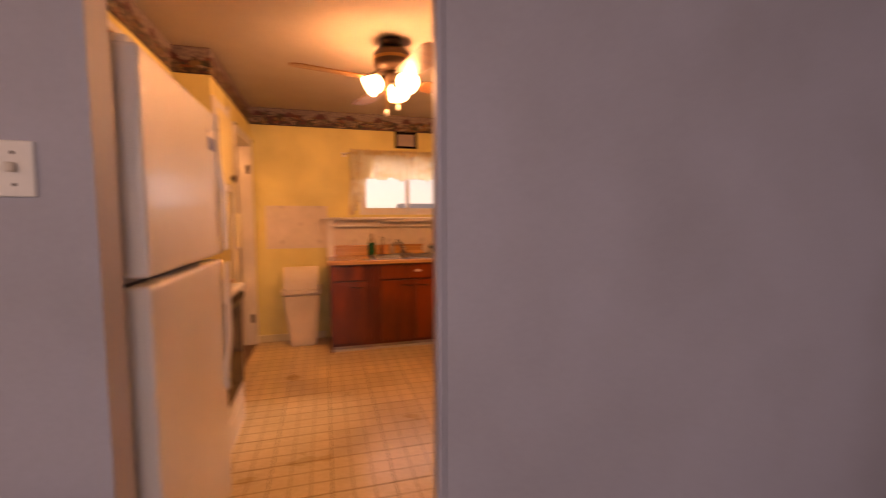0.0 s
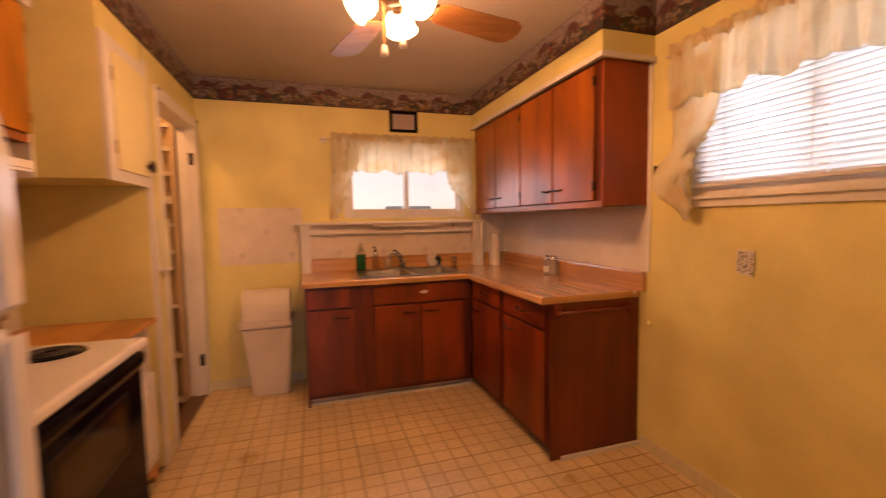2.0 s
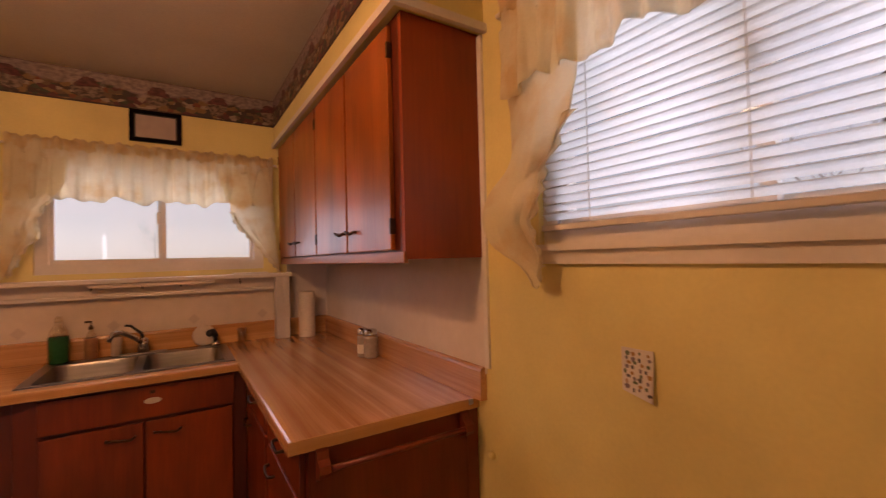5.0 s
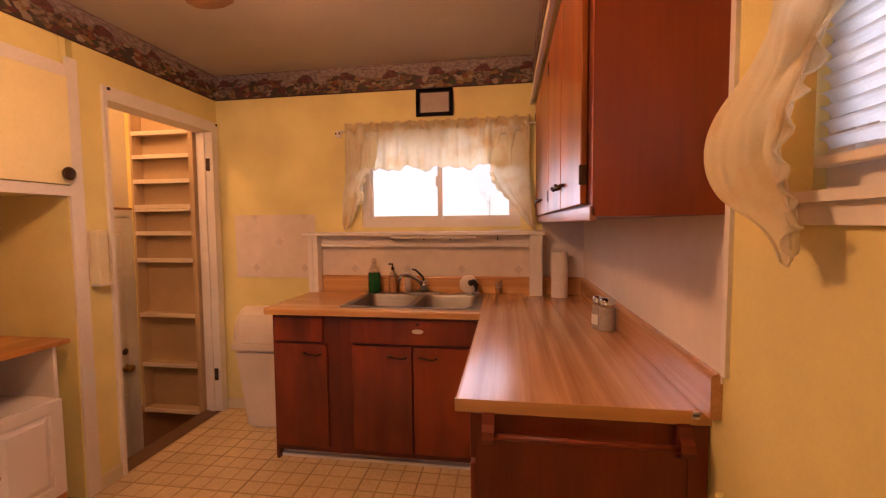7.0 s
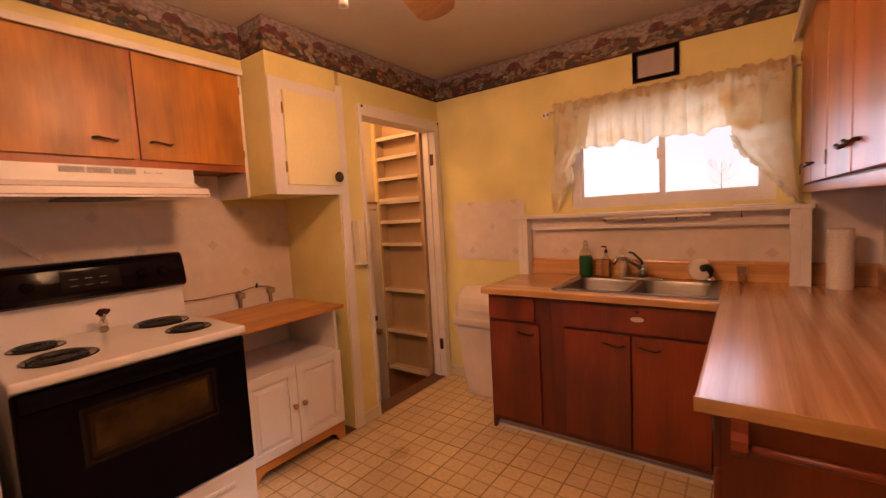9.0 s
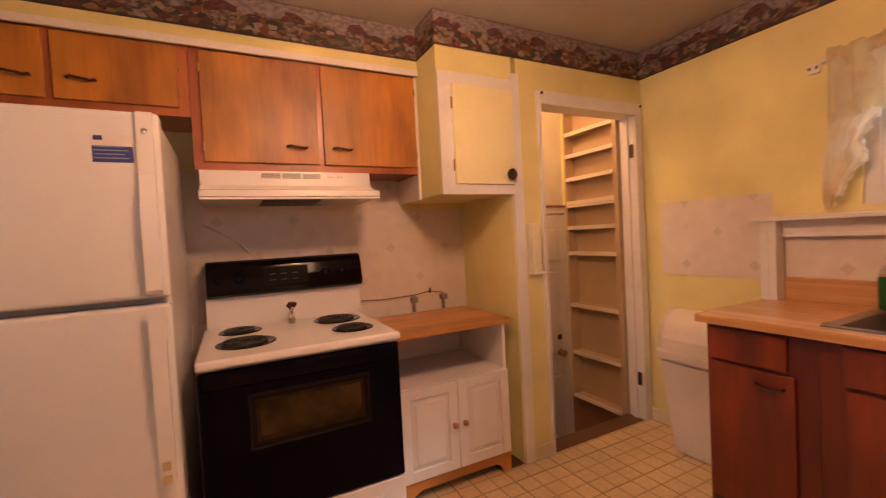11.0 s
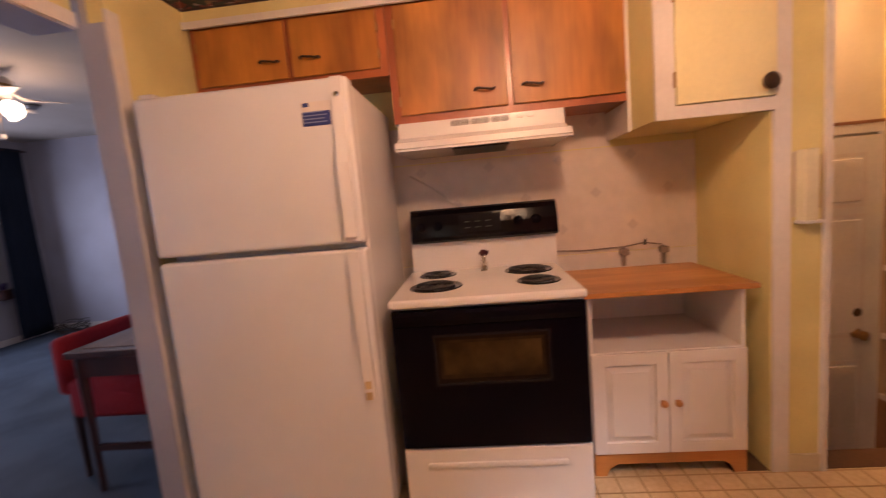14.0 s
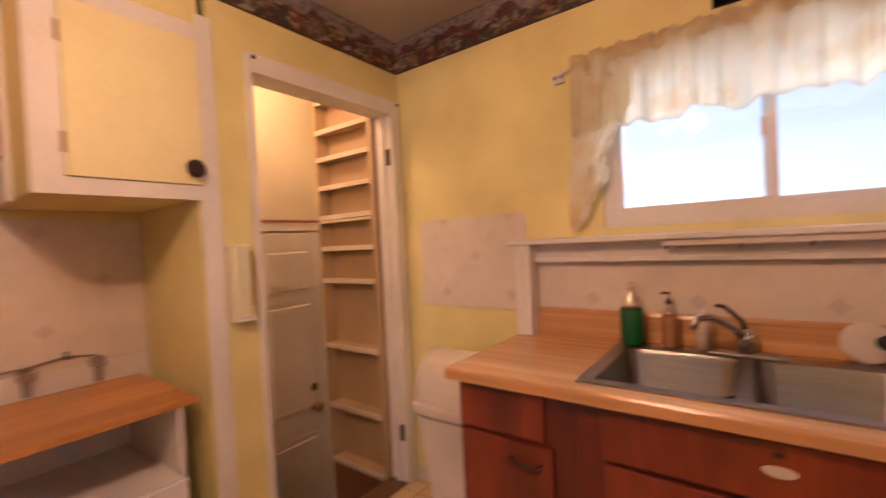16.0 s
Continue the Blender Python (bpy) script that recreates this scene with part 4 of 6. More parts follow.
# sink
sink = thing("sink", (-1.045, -0.33, 0.9), "double-bowl stainless steel sink", "sink")
bm = bmesh.new()
mid = (SX0 + SX1) / 2
for row in ((SX0 - 0.015, SX0 + 0.03, SY0 - 0.015, SY1 + 0.015), (SX1 - 0.03, SX1 + 0.015, SY0 - 0.015, SY1 + 0.015), (mid - 0.018, mid + 0.018, SY0 + 0.02, SY1 - 0.07),
            (SX0 + 0.03, SX1 - 0.03, SY0 - 0.015, SY0 + 0.02), (SX0 + 0.03, SX1 - 0.03, SY1 - 0.07, SY1 + 0.015)):
    box(bm, *row, 0.906, 0.916)
part("rim", bm, STEEL, sink)
for a, b in ((SX0 + 0.03, mid - 0.018), (mid + 0.018, SX1 - 0.03)):
    bm = bmesh.new()
    loops = []
    for z, inset in ((0.915, 0.0), (0.90, 0.006), (0.78, 0.014), (0.755, 0.03), (0.75, 0.06)):
        r = 0.05
        ring = []
        x0, x1, y0, y1 = a + inset, b - inset, SY0 + 0.02 + inset, SY1 - 0.07 - inset
        for cx, cy, a0 in ((x1 - r, y1 - r, 0), (x0 + r, y1 - r, 90), (x0 + r, y0 + r, 180), (x1 - r, y0 + r, 270)):
            for s in range(5):
                an = radians(a0 + s * 22.5)
                ring.append(bm.verts.new((cx + r * math.cos(an), cy + r * math.sin(an), z)))
        loops.append(ring)
    for p, q in zip(loops, loops[1:]):
        for i in range(len(p)):
            j = (i + 1) % len(p)
            bm.faces.new((p[i], p[j], q[j], q[i]))
    bm.faces.new(loops[-1])
    part("bowl", bm, STEEL, sink, smooth=True)
    part("drain", lathe(bmesh.new(), [(0.045, 0.752), (0.045, 0.757), (0.03, 0.757), (0.028, 0.754)], pose((a + b) / 2, -0.33, 0), 20), CHROME, sink)
# Chrome greyed and roughened to hold down the window lamp's glare on the plate.
DULLED_CHROME = mat("dulled_chrome", (0.46, 0.45, 0.44), 0.42, 1.0, scale=90, vary=0.12, stain=0.1, bump=0.01)
fa = thing("faucet", (-1.045, -0.125, 0.916), "chrome single-lever kitchen faucet", "faucet")
part("base_plate", block(-1.15, -0.94, -0.150, -0.100, 0.916, 0.928, r=0.005, seg=4), DULLED_CHROME, fa, smooth=True)
part("body", lathe(bmesh.new(), [(0.028, 0.93), (0.027, 0.985), (0.022, 1.0), (0.008, 1.008)], pose(-1.045, -0.125, 0), 18), CHROME, fa, smooth=True)
part("spout", tube(bmesh.new(), [(-1.045, -0.13, 0.975), (-1.085, -0.17, 1.02), (-1.13, -0.215, 1.055), (-1.165, -0.25, 1.055), (-1.18, -0.265, 1.02)], 0.014, 10, 0.011), CHROME, fa, smooth=True)
part("lever", tube(bmesh.new(), [(-1.045, -0.125, 1.0), (-1.055, -0.12, 1.03), (-1.10, -0.125, 1.075), (-1.125, -0.13, 1.08)], 0.009, 8, 0.006), RUBBER, fa, "dark lever", smooth=True)

# ---- appliances and the range wall ----
fr = thing("refrigerator", (-2.75, -3.1, 0), "white top-freezer refrigerator with pebbled doors", "refrigerator")
FYL, FYR, FXF = -3.517, -2.695, -2.335
part("body", block(-3.10, -2.425, FYL + 0.008, FYR - 0.008, 0.03, 1.755, r=0.008), FRIDGE, fr)
part("grille", block(-3.05, -2.45, FYL + 0.03, FYR - 0.03, 0.0, 0.05), RUBBER, fr, "dark base grille")
part("gasket", boxes((-2.425, -2.405, FYL + 0.02, FYR - 0.02, 0.07, 1.14), (-2.425, -2.405, FYL + 0.02, FYR - 0.02, 1.165, 1.75)), RUBBER, fr, "grey door seal")
for n, z0, z1 in (("freezer_door", 1.163, 1.765), ("fridge_door", 0.05, 1.142)):
    d = part(n, block(-2.405, FXF, FYL, FYR, z0, z1, r=0.014, seg=3), FRIDGE, fr)
    if n == "freezer_door":
        pts = [(FXF + 0.012, FYR - 0.04, 1.755), (FXF + 0.02, FYR - 0.043, 1.60), (FXF + 0.035, FYR - 0.045, 1.45), (FXF + 0.038, FYR - 0.04, 1.19)]
        bm = bmesh.new()
        prism(bm, [(FXF - 0.004, 1.766), (FXF + 0.010, 1.762), (FXF + 0.012, 1.56), (FXF + 0.030, 1.46), (FXF + 0.030, 1.19), (FXF + 0.018, 1.18), (FXF + 0.015, 1.44), (FXF - 0.004, 1.52)], "y", FYR - 0.062, FYR - 0.018)
        part("handle", bm, ENAMEL, d, "long moulded white handle")
        part("badge", lathe(bmesh.new(), [(0.009, 0), (0.009, 0.002), (0.003, 0.003)], pose(FXF + 0.013, FYR - 0.04, 1.70, 0, 90, 0), 16), CHROME, d, "small round badge")
        lb = part("sticker", block(FXF - 0.001, FXF + 0.0015, -2.875, -2.765, 1.60, 1.685), PANEL, d, "white and blue paper sticker")
        part("sticker_panel", block(FXF + 0.0015, FXF + 0.0022, -2.872, -2.768, 1.600, 1.650), mat("blue_print", (0.03, 0.045, 0.22), 0.5), lb, "blue printed field")
        part("sticker_mark", block(FXF + 0.0015, FXF + 0.0022, -2.868, -2.845, 1.668, 1.682), bpy.data.materials["blue_print"], lb)
        for q in range(4):
            part("sticker_line", block(FXF + 0.0022, FXF + 0.0026, -2.868, -2.78 - 0.01 * (q % 2), 1.611 + q * 0.012, 1.615 + q * 0.012), mat("pale_print", (0.25, 0.3, 0.5), 0.5) if q == 0 else bpy.data.materials["pale_print"], lb)
    else:
        bm = bmesh.new()
        prism(bm, [(FXF - 0.004, 0.66), (FXF + 0.012, 0.74), (FXF + 0.018, 1.12), (FXF + 0.030, 1.135), (FXF + 0.030, 0.80), (FXF + 0.014, 0.64), (FXF + 0.012, 0.56), (FXF - 0.004, 0.56)], "y", FYR - 0.062, FYR - 0.018)
        part("handle", bm, ENAMEL, d, "long moulded white handle, yellowed below")
        for z in (0.60, 0.555):
            part("screw_cover", block(FXF + 0.014, FXF + 0.019, FYR - 0.055, FYR - 0.03, z, z + 0.03, r=0.002), mat("yellowed_plastic", (0.62, 0.45, 0.22), 0.5) if z > 0.58 else bpy.data.materials["yellowed_plastic"], d, "yellowed handle cover")
part("hinge_cover", block(-2.45, -2.36, FYL + 0.01, FYL + 0.07, 1.755, 1.785, r=0.006), ENAMEL, fr)

rg = thing("range", (-2.78, -2.27, 0), "white electric coil range with a black door and backguard", "range")
RY0, RY1, RXF = -2.65, -1.880, -2.412
part("body", block(-3.10, RXF - 0.025, RY0 + 0.005, RY1 - 0.005, 0.03, 0.885, r=0.004), ENAMEL, rg)
part("cooktop", block(-3.05, -2.388, RY0, RY1, 0.882, 0.917, r=0.012, seg=3), ENAMEL, rg)
part("backguard_base", prism(bmesh.new(), [(-3.15, 0.90), (-3.03, 0.90), (-3.03, 0.93), (-3.045, 1.075), (-3.15, 1.075)], "y", -2.632, -1.868), ENAMEL, rg)
bg = part("backguard", prism(bmesh.new(), [(-3.16, 1.07), (-3.02, 1.07), (-2.998, 1.082), (-2.992, 1.10), (-3.003, 1.16), (-3.02, 1.215), (-3.035, 1.238), (-3.055, 1.247), (-3.16, 1.247)], "y", -2.625, -1.862), GLOSS_BLACK, rg, "black glossy control panel")
part("display", prism(bmesh.new(), [(-3.003, 1.115), (-2.992, 1.115), (-3.013, 1.205), (-3.022, 1.205)], "y", -2.37, -2.15), mat("smoky_display", (0.010, 0.009, 0.012), 0.12, spec=0.15), bg, "smoky clock display")
for k in range(3):
    for j in range(2):
        part("key", block(-3.006, -2.994, -2.34 + 0.055 * k, -2.312 + 0.055 * k, 1.137 + 0.03 * j, 1.141 + 0.03 * j), mat("key_print", (0.06, 0.085, 0.05), 0.5) if k + j == 0 else bpy.data.materials["key_print"], bg)
for y in (-2.57, -2.48, -2.06, -1.97):
    part("knob", lathe(bmesh.new(), [(0.026, 0), (0.024, 0.012), (0.018, 0.022), (0.004, 0.024)], pose(-3.012, y, 1.155, 0, 82, 0), 18), BLACK, bg, "black control knob", smooth=True)
for x, y, r in ((-2.62, -2.475, 0.105), (-2.90, -2.49, 0.082), (-2.88, -2.04, 0.105), (-2.61, -2.03, 0.082)):
    bm = lathe(bmesh.new(), [(r + 0.012, 0.917), (r + 0.008, 0.921), (r, 0.919), (r * 0.6, 0.916), (0.01, 0.9165)], pose(x, y, 0), 30)
    pan = part("drip_pan", bm, mat("black_drip_pan", (0.03, 0.03, 0.032), 0.12, 0.8) if y == -2.475 else bpy.data.materials["black_drip_pan"], rg, "black drip pan", smooth=True)
    pts = [(x + (0.018 + (r - 0.026) * i / 96) * math.cos(i * 0.262), y + (0.018 + (r - 0.026) * i / 96) * math.sin(i * 0.262), 0.925) for i in range(97)]
    part("coil", tube(bmesh.new(), pts, 0.0042, 6), RUBBER, pan, "dark heating coil", smooth=True)
dr = part("oven_door", block(RXF - 0.03, RXF, RY0 + 0.004, RY1 - 0.004, 0.285, 0.868, r=0.008), BLACK, rg, "black oven door")
part("window", block(RXF - 0.001, RXF + 0.0015, -2.475, -2.035, 0.565, 0.755, r=0.001), mat("dark_oven_glass", (0.012, 0.007, 0.005), 0.12, scale=12, vary=0.2, spec=0.12), dr, "dark oven window")
part("window_tint", block(RXF + 0.0015, RXF + 0.0022, -2.462, -2.048, 0.582, 0.742), mat("smoky_oven_glass", (0.035, 0.020, 0.009), 0.12, scale=12, vary=0.3, spec=0.12), dr, "smoky inner edge of the window")
part("window_tint", block(RXF + 0.0022, RXF + 0.003, -2.448, -2.062, 0.60, 0.730), mat("oven_glass", (0.085, 0.048, 0.018), 0.12, scale=9, vary=0.4, stain=0.3, spec=0.2), dr, "brown-tinted oven window")
bm = boxes((RXF - 0.001, RXF + 0.003, -2.487, -2.475, 0.553, 0.767), (RXF - 0.001, RXF + 0.003, -2.035, -2.023, 0.553, 0.767), (RXF - 0.001, RXF + 0.003, -2.475, -2.035, 0.755, 0.767), (RXF - 0.001, RXF + 0.003, -2.475, -2.035, 0.553, 0.565))
part("window_frame", bm, mat("grey_window_edge", (0.012, 0.011, 0.015), 0.25, scale=80, spec=0.25), dr, "greyish edge round the window")
bm = bmesh.new()
prism(bm, [(RXF - 0.002, 0.80), (RXF + 0.006, 0.806), (RXF + 0.018, 0.83), (RXF + 0.020, 0.852), (RXF + 0.014, 0.866), (RXF - 0.002, 0.868)], "y", RY0 + 0.02, RY1 - 0.02)
part("handle", bm, BLACK, dr, "full-width black handle")
dw = part("drawer", block(RXF - 0.03, RXF - 0.002, RY0 + 0.004, RY1 - 0.004, 0.03, 0.277, r=0.006), ENAMEL, rg)
part("drawer_grip", block(RXF - 0.008, RXF + 0.008, -2.55, -1.985, 0.198, 0.222, r=0.007), ENAMEL, dw)
for y in (RY0 + 0.05, RY1 - 0.05):
    part("foot", lathe(bmesh.new(), [(0.018, 0), (0.018, 0.03)], pose(-2.5, y, 0), 10), RUBBER, rg)

hd = thing("range_hood", (-2.95, -2.23, 1.53), "white metal under-cabinet range hood", "range hood")
HY0, HY1 = -2.615, -1.83
bm = bmesh.new()
prism(bm, [(-3.185, 1.672), (-2.862, 1.672), (-2.858, 1.60), (-2.80, 1.575), (-2.715, 1.562), (-2.712, 1.535), (-2.73, 1.53), (-3.185, 1.53)], "y", HY0, HY1)
shell = part("shell", bm, ENAMEL, hd)
part("filter", block(-3.08, -2.80, -2.36, -2.10, 1.522, 1.531), RUBBER, hd, "dark grease filter")
part("lip", boxes((-2.73, -2.712, HY0 + 0.0, HY1, 1.522, 1.531)), ENAMEL, hd)
vent = mat("grey_vent", (0.30, 0.27, 0.25), 0.5)
for k in range(3):
    for j in range(6):
        y = -2.36 + 0.095 * k
        part("vent_slot", block(-2.8635, -2.8585, y, y + 0.085, 1.636 + 0.0045 * j, 1.6385 + 0.0045 * j), vent, shell)
for y in (-2.05, -2.0):
    part("switch", block(-2.864, -2.856, y, y + 0.03, 1.643, 1.655, r=0.002), ENAMEL, shell)


def over_cabinet(at, y0, y1, z0, label, splits, pulls):
    t = thing("wall_cabinet", at, label, "cabinet", "cabinets over the range")
    part("face_frame", block(-2.88, -2.861, y0, y1, z0, 2.235), RED_WOOD2, t)
    part("side_panel", block(XW, -2.88, y0, y0 + 0.018, z0, 2.235), RED_WOOD2, t)
    part("side_panel", block(XW, -2.88, y1 - 0.018, y1, z0, 2.235), RED_WOOD2, t)
    part("floor_board", block(XW, -2.88, y0 + 0.018, y1 - 0.018, z0 + 0.01, z0 + 0.03), RED_WOOD2, t)
    for (a, b), yh in zip(splits, pulls):
        d = part("door", block(-2.862, -2.845, a, b, z0 + 0.035, 2.20, r=0.003), ORANGE_WOOD, t)
        pull(d, pose(-2.845, yh, z0 + 0.115, 90, 0, 90), w=0.09)
        for z in (z0 + 0.10, 2.12):
            h = a if yh > (a + b) / 2 else b
            part("hinge", block(-2.862, -2.842, h - 0.005, h + 0.005, z - 0.02, z + 0.02, r=0.002), BRASS, d)
    return t


RED_WOOD2 = wood("red_orange_stained_frame", (0.40, 0.12, 0.035), (0.24, 0.055, 0.016), 0.35, "z", 7, 0.3)
over_cabinet((-3.0, -2.1, 1.67), -2.63, -1.53, 1.67, "orange-stained wooden cabinet above the range hood", ((-2.59, -2.085), (-2.06, -1.555)), (-2.19, -1.97))
over_cabinet((-3.0, -3.1, 1.90), -3.59, -2.632, 1.90, "orange-stained short wooden cabinet above the refrigerator", ((-3.56, -3.115), (-3.09, -2.67)), (-3.20, -3.0))

yc = thing("wall_cupboard", (-2.9, -1.27, 1.53), "cream-yellow painted wall cupboard with white frame", "cabinet")
part("body", boxes((XW, XP - 0.004, -1.53, -1.076, 1.535, ZC)), YELLOW, yc)
bm = boxes((XP - 0.004, XP + 0.012, -1.53, -1.455, 1.53, 2.16), (XP - 0.004, XP + 0.012, -1.085, -1.02, 1.53, 2.16), (XP - 0.004, XP + 0.012, -1.455, -1.085, 1.53, 1.58), (XP - 0.004, XP + 0.012, -1.455, -1.085, 2.10, 2.16))
part("face_frame", bm, WHITE, yc, "white painted frame")
d = part("door", block(XP + 0.0, XP + 0.022, -1.452, -1.08, 1.583, 2.098, r=0.003), mat("cream_yellow_paint", (0.83, 0.73, 0.40), 0.4, scale=60, vary=0.03, stain=0.06), yc, "cream-yellow slab door")
part("knob", lathe(bmesh.new(), [(0.012, 0), (0.012, 0.012), (0.03, 0.018), (0.032, 0.026), (0.022, 0.032), (0.004, 0.034)], pose(XP + 0.022, -1.115, 1.635, 0, 90, 0), 22), BRONZE, d, "round dark knob", smooth=True)
for z in (1.68, 2.0):
    part("hinge", block(XP + 0.010, XP + 0.016, -1.462, -1.452, z - 0.03, z + 0.03), BRASS, d)
part("side_panel", block(XW, -2.86, -1.545, -1.531, 1.53, 1.70), PANEL, yc, "bare greyish side board")
part("side_edge", block(-2.875, -2.858, -1.547, -1.531, 1.535, 2.235), WHITE, yc, "white edge strip")

ct = thing("kitchen_cart", (-2.87, -1.47, 0), "white microwave cart with a wooden top and two doors", "cart")
CX0, CX1, CY0, CY1 = -3.12, -2.615, -1.83, -1.185
part("top", block(CX0 - 0.02, CX1 + 0.03, CY0 - 0.03, CY1 + 0.045, 0.822, 0.845, r=0.004), PINE, ct, "orange pine top")
for y in (CY0, CY1 - 0.016):
    part("side_panel", block(CX0, CX1, y, y + 0.016, 0.06, 0.822), ENAMEL, ct)
part("back_panel", block(CX0, CX0 + 0.01, CY0 + 0.016, CY1 - 0.016, 0.06, 0.822), ENAMEL, ct)
part("shelf", block(CX0 + 0.01, CX1, CY0 + 0.016, CY1 - 0.016, 0.555, 0.572), ENAMEL, ct)
part("floor_board", block(CX0 + 0.01, CX1 - 0.02, CY0 + 0.016, CY1 - 0.016, 0.10, 0.115), ENAMEL, ct)
bm = bmesh.new()
a, b = CY0, CY1
prism(bm, [(a, 0.105), (a, 0.0), (a + 0.05, 0.0), (a + 0.065, 0.035), (a + 0.10, 0.055), (b - 0.10, 0.055), (b - 0.065, 0.035), (b - 0.05, 0.0), (b, 0.0), (b, 0.105)], "x", CX1 - 0.012, CX1 + 0.008)
part("base", bm, PINE, ct, "orange pine base with cut-out feet")
part("base_side", boxes((CX0, CX1 - 0.012, CY1 - 0.014, CY1 + 0.002, 0.0, 0.06), (CX0, CX1 - 0.012, CY0, CY0 + 0.014, 0.0, 0.06)), PINE, ct)
ym = (CY0 + CY1) / 2
for y0, y1, yk in ((CY0 + 0.002, ym - 0.002, ym - 0.03), (ym + 0.002, CY1 - 0.002, ym + 0.03)):
    w = 0.052
    d = part("door", boxes((CX1, CX1 + 0.018, y0, y0 + w, 0.108, 0.568, 0.002), (CX1, CX1 + 0.018, y1 - w, y1, 0.108, 0.568, 0.002), (CX1, CX1 + 0.018, y0 + w - 0.001, y1 - w + 0.001, 0.108, 0.16, 0.002), (CX1, CX1 + 0.018, y0 + w - 0.001, y1 - w + 0.001, 0.516, 0.568, 0.002)), ENAMEL, ct)
    part("recess", block(CX1, CX1 + 0.007, y0 + w, y1 - w, 0.16, 0.516), ENAMEL, d)
    bm = bmesh.new()
    ring = [[bm.verts.new((CX1 + x, a, c)) for a, c in ((y0 + w + q, 0.16 + q), (y1 - w - q, 0.16 + q), (y1 - w - q, 0.516 - q), (y0 + w + q, 0.516 - q))] for x, q in ((0.007, 0.006), (0.017, 0.030), (0.019, 0.031))]
    for p, o in zip(ring, ring[1:]):
        for k in range(4):
            bm.faces.new((p[k], p[(k + 1) % 4], o[(k + 1) % 4], o[k]))
    bm.faces.new(ring[-1])
    part("raised_panel", bm, ENAMEL, d)
    part("knob", lathe(bmesh.new(), [(0.008, 0), (0.008, 0.012), (0.016, 0.02), (0.014, 0.03), (0.003, 0.033)], pose(CX1 + 0.017, yk, 0.345, 0, 90, 0), 14), PINE, d, "wooden knob", smooth=True)

# pipe stubs and cable behind the cart
OLDPIPE = mat("painted_over_pipe", (0.34, 0.26, 0.21), 0.5, scale=80)
pv = thing("gas_valve", (XW + 0.02, -1.42, 0.9), "old grey capped pipe stubs on the wall", "pipe")
part("pipe", tube(bmesh.new(), [(XW + 0.012, -1.86, 0.955), (XW + 0.014, -1.7, 0.945), (XW + 0.016, -1.48, 0.95), (XW + 0.016, -1.37, 0.965), (XW + 0.016, -1.28, 0.95)], 0.004, 7), OLDPIPE, pv)
for y in (-1.485, -1.275):
    part("stub", tube(bmesh.new(), [(XW + 0.02, y, 0.845), (XW + 0.02, y, 0.945)], 0.012, 10), OLDPIPE, pv)
    part("valve", block(XW + 0.006, XW + 0.05, y - 0.022, y + 0.022, 0.905, 0.94, r=0.006), OLDPIPE, pv)
part("tap", tube(bmesh.new(), [(XW + 0.02, -1.37, 0.955), (XW + 0.03, -1.37, 0.985)], 0.006, 8), RUBBER, pv)
co = thing("cord", (XW + 0.02, -2.5, 1.2), "pale cable hanging on the wall behind the range", "cable")
part("wire", tube(bmesh.new(), [(XW + 0.008, -2.63, 1.44), (XW + 0.01, -2.5, 1.36), (XW + 0.012, -2.40, 1.27), (XW + 0.014, -2.36, 1.20)], 0.004, 6), PLASTIC, co, smooth=True)
part("plug", tube(bmesh.new(), [(XW + 0.012, -2.46, 1.33), (XW + 0.02, -2.42, 1.28)], 0.009, 8, 0.005), PLASTIC, co, "pale plug end")

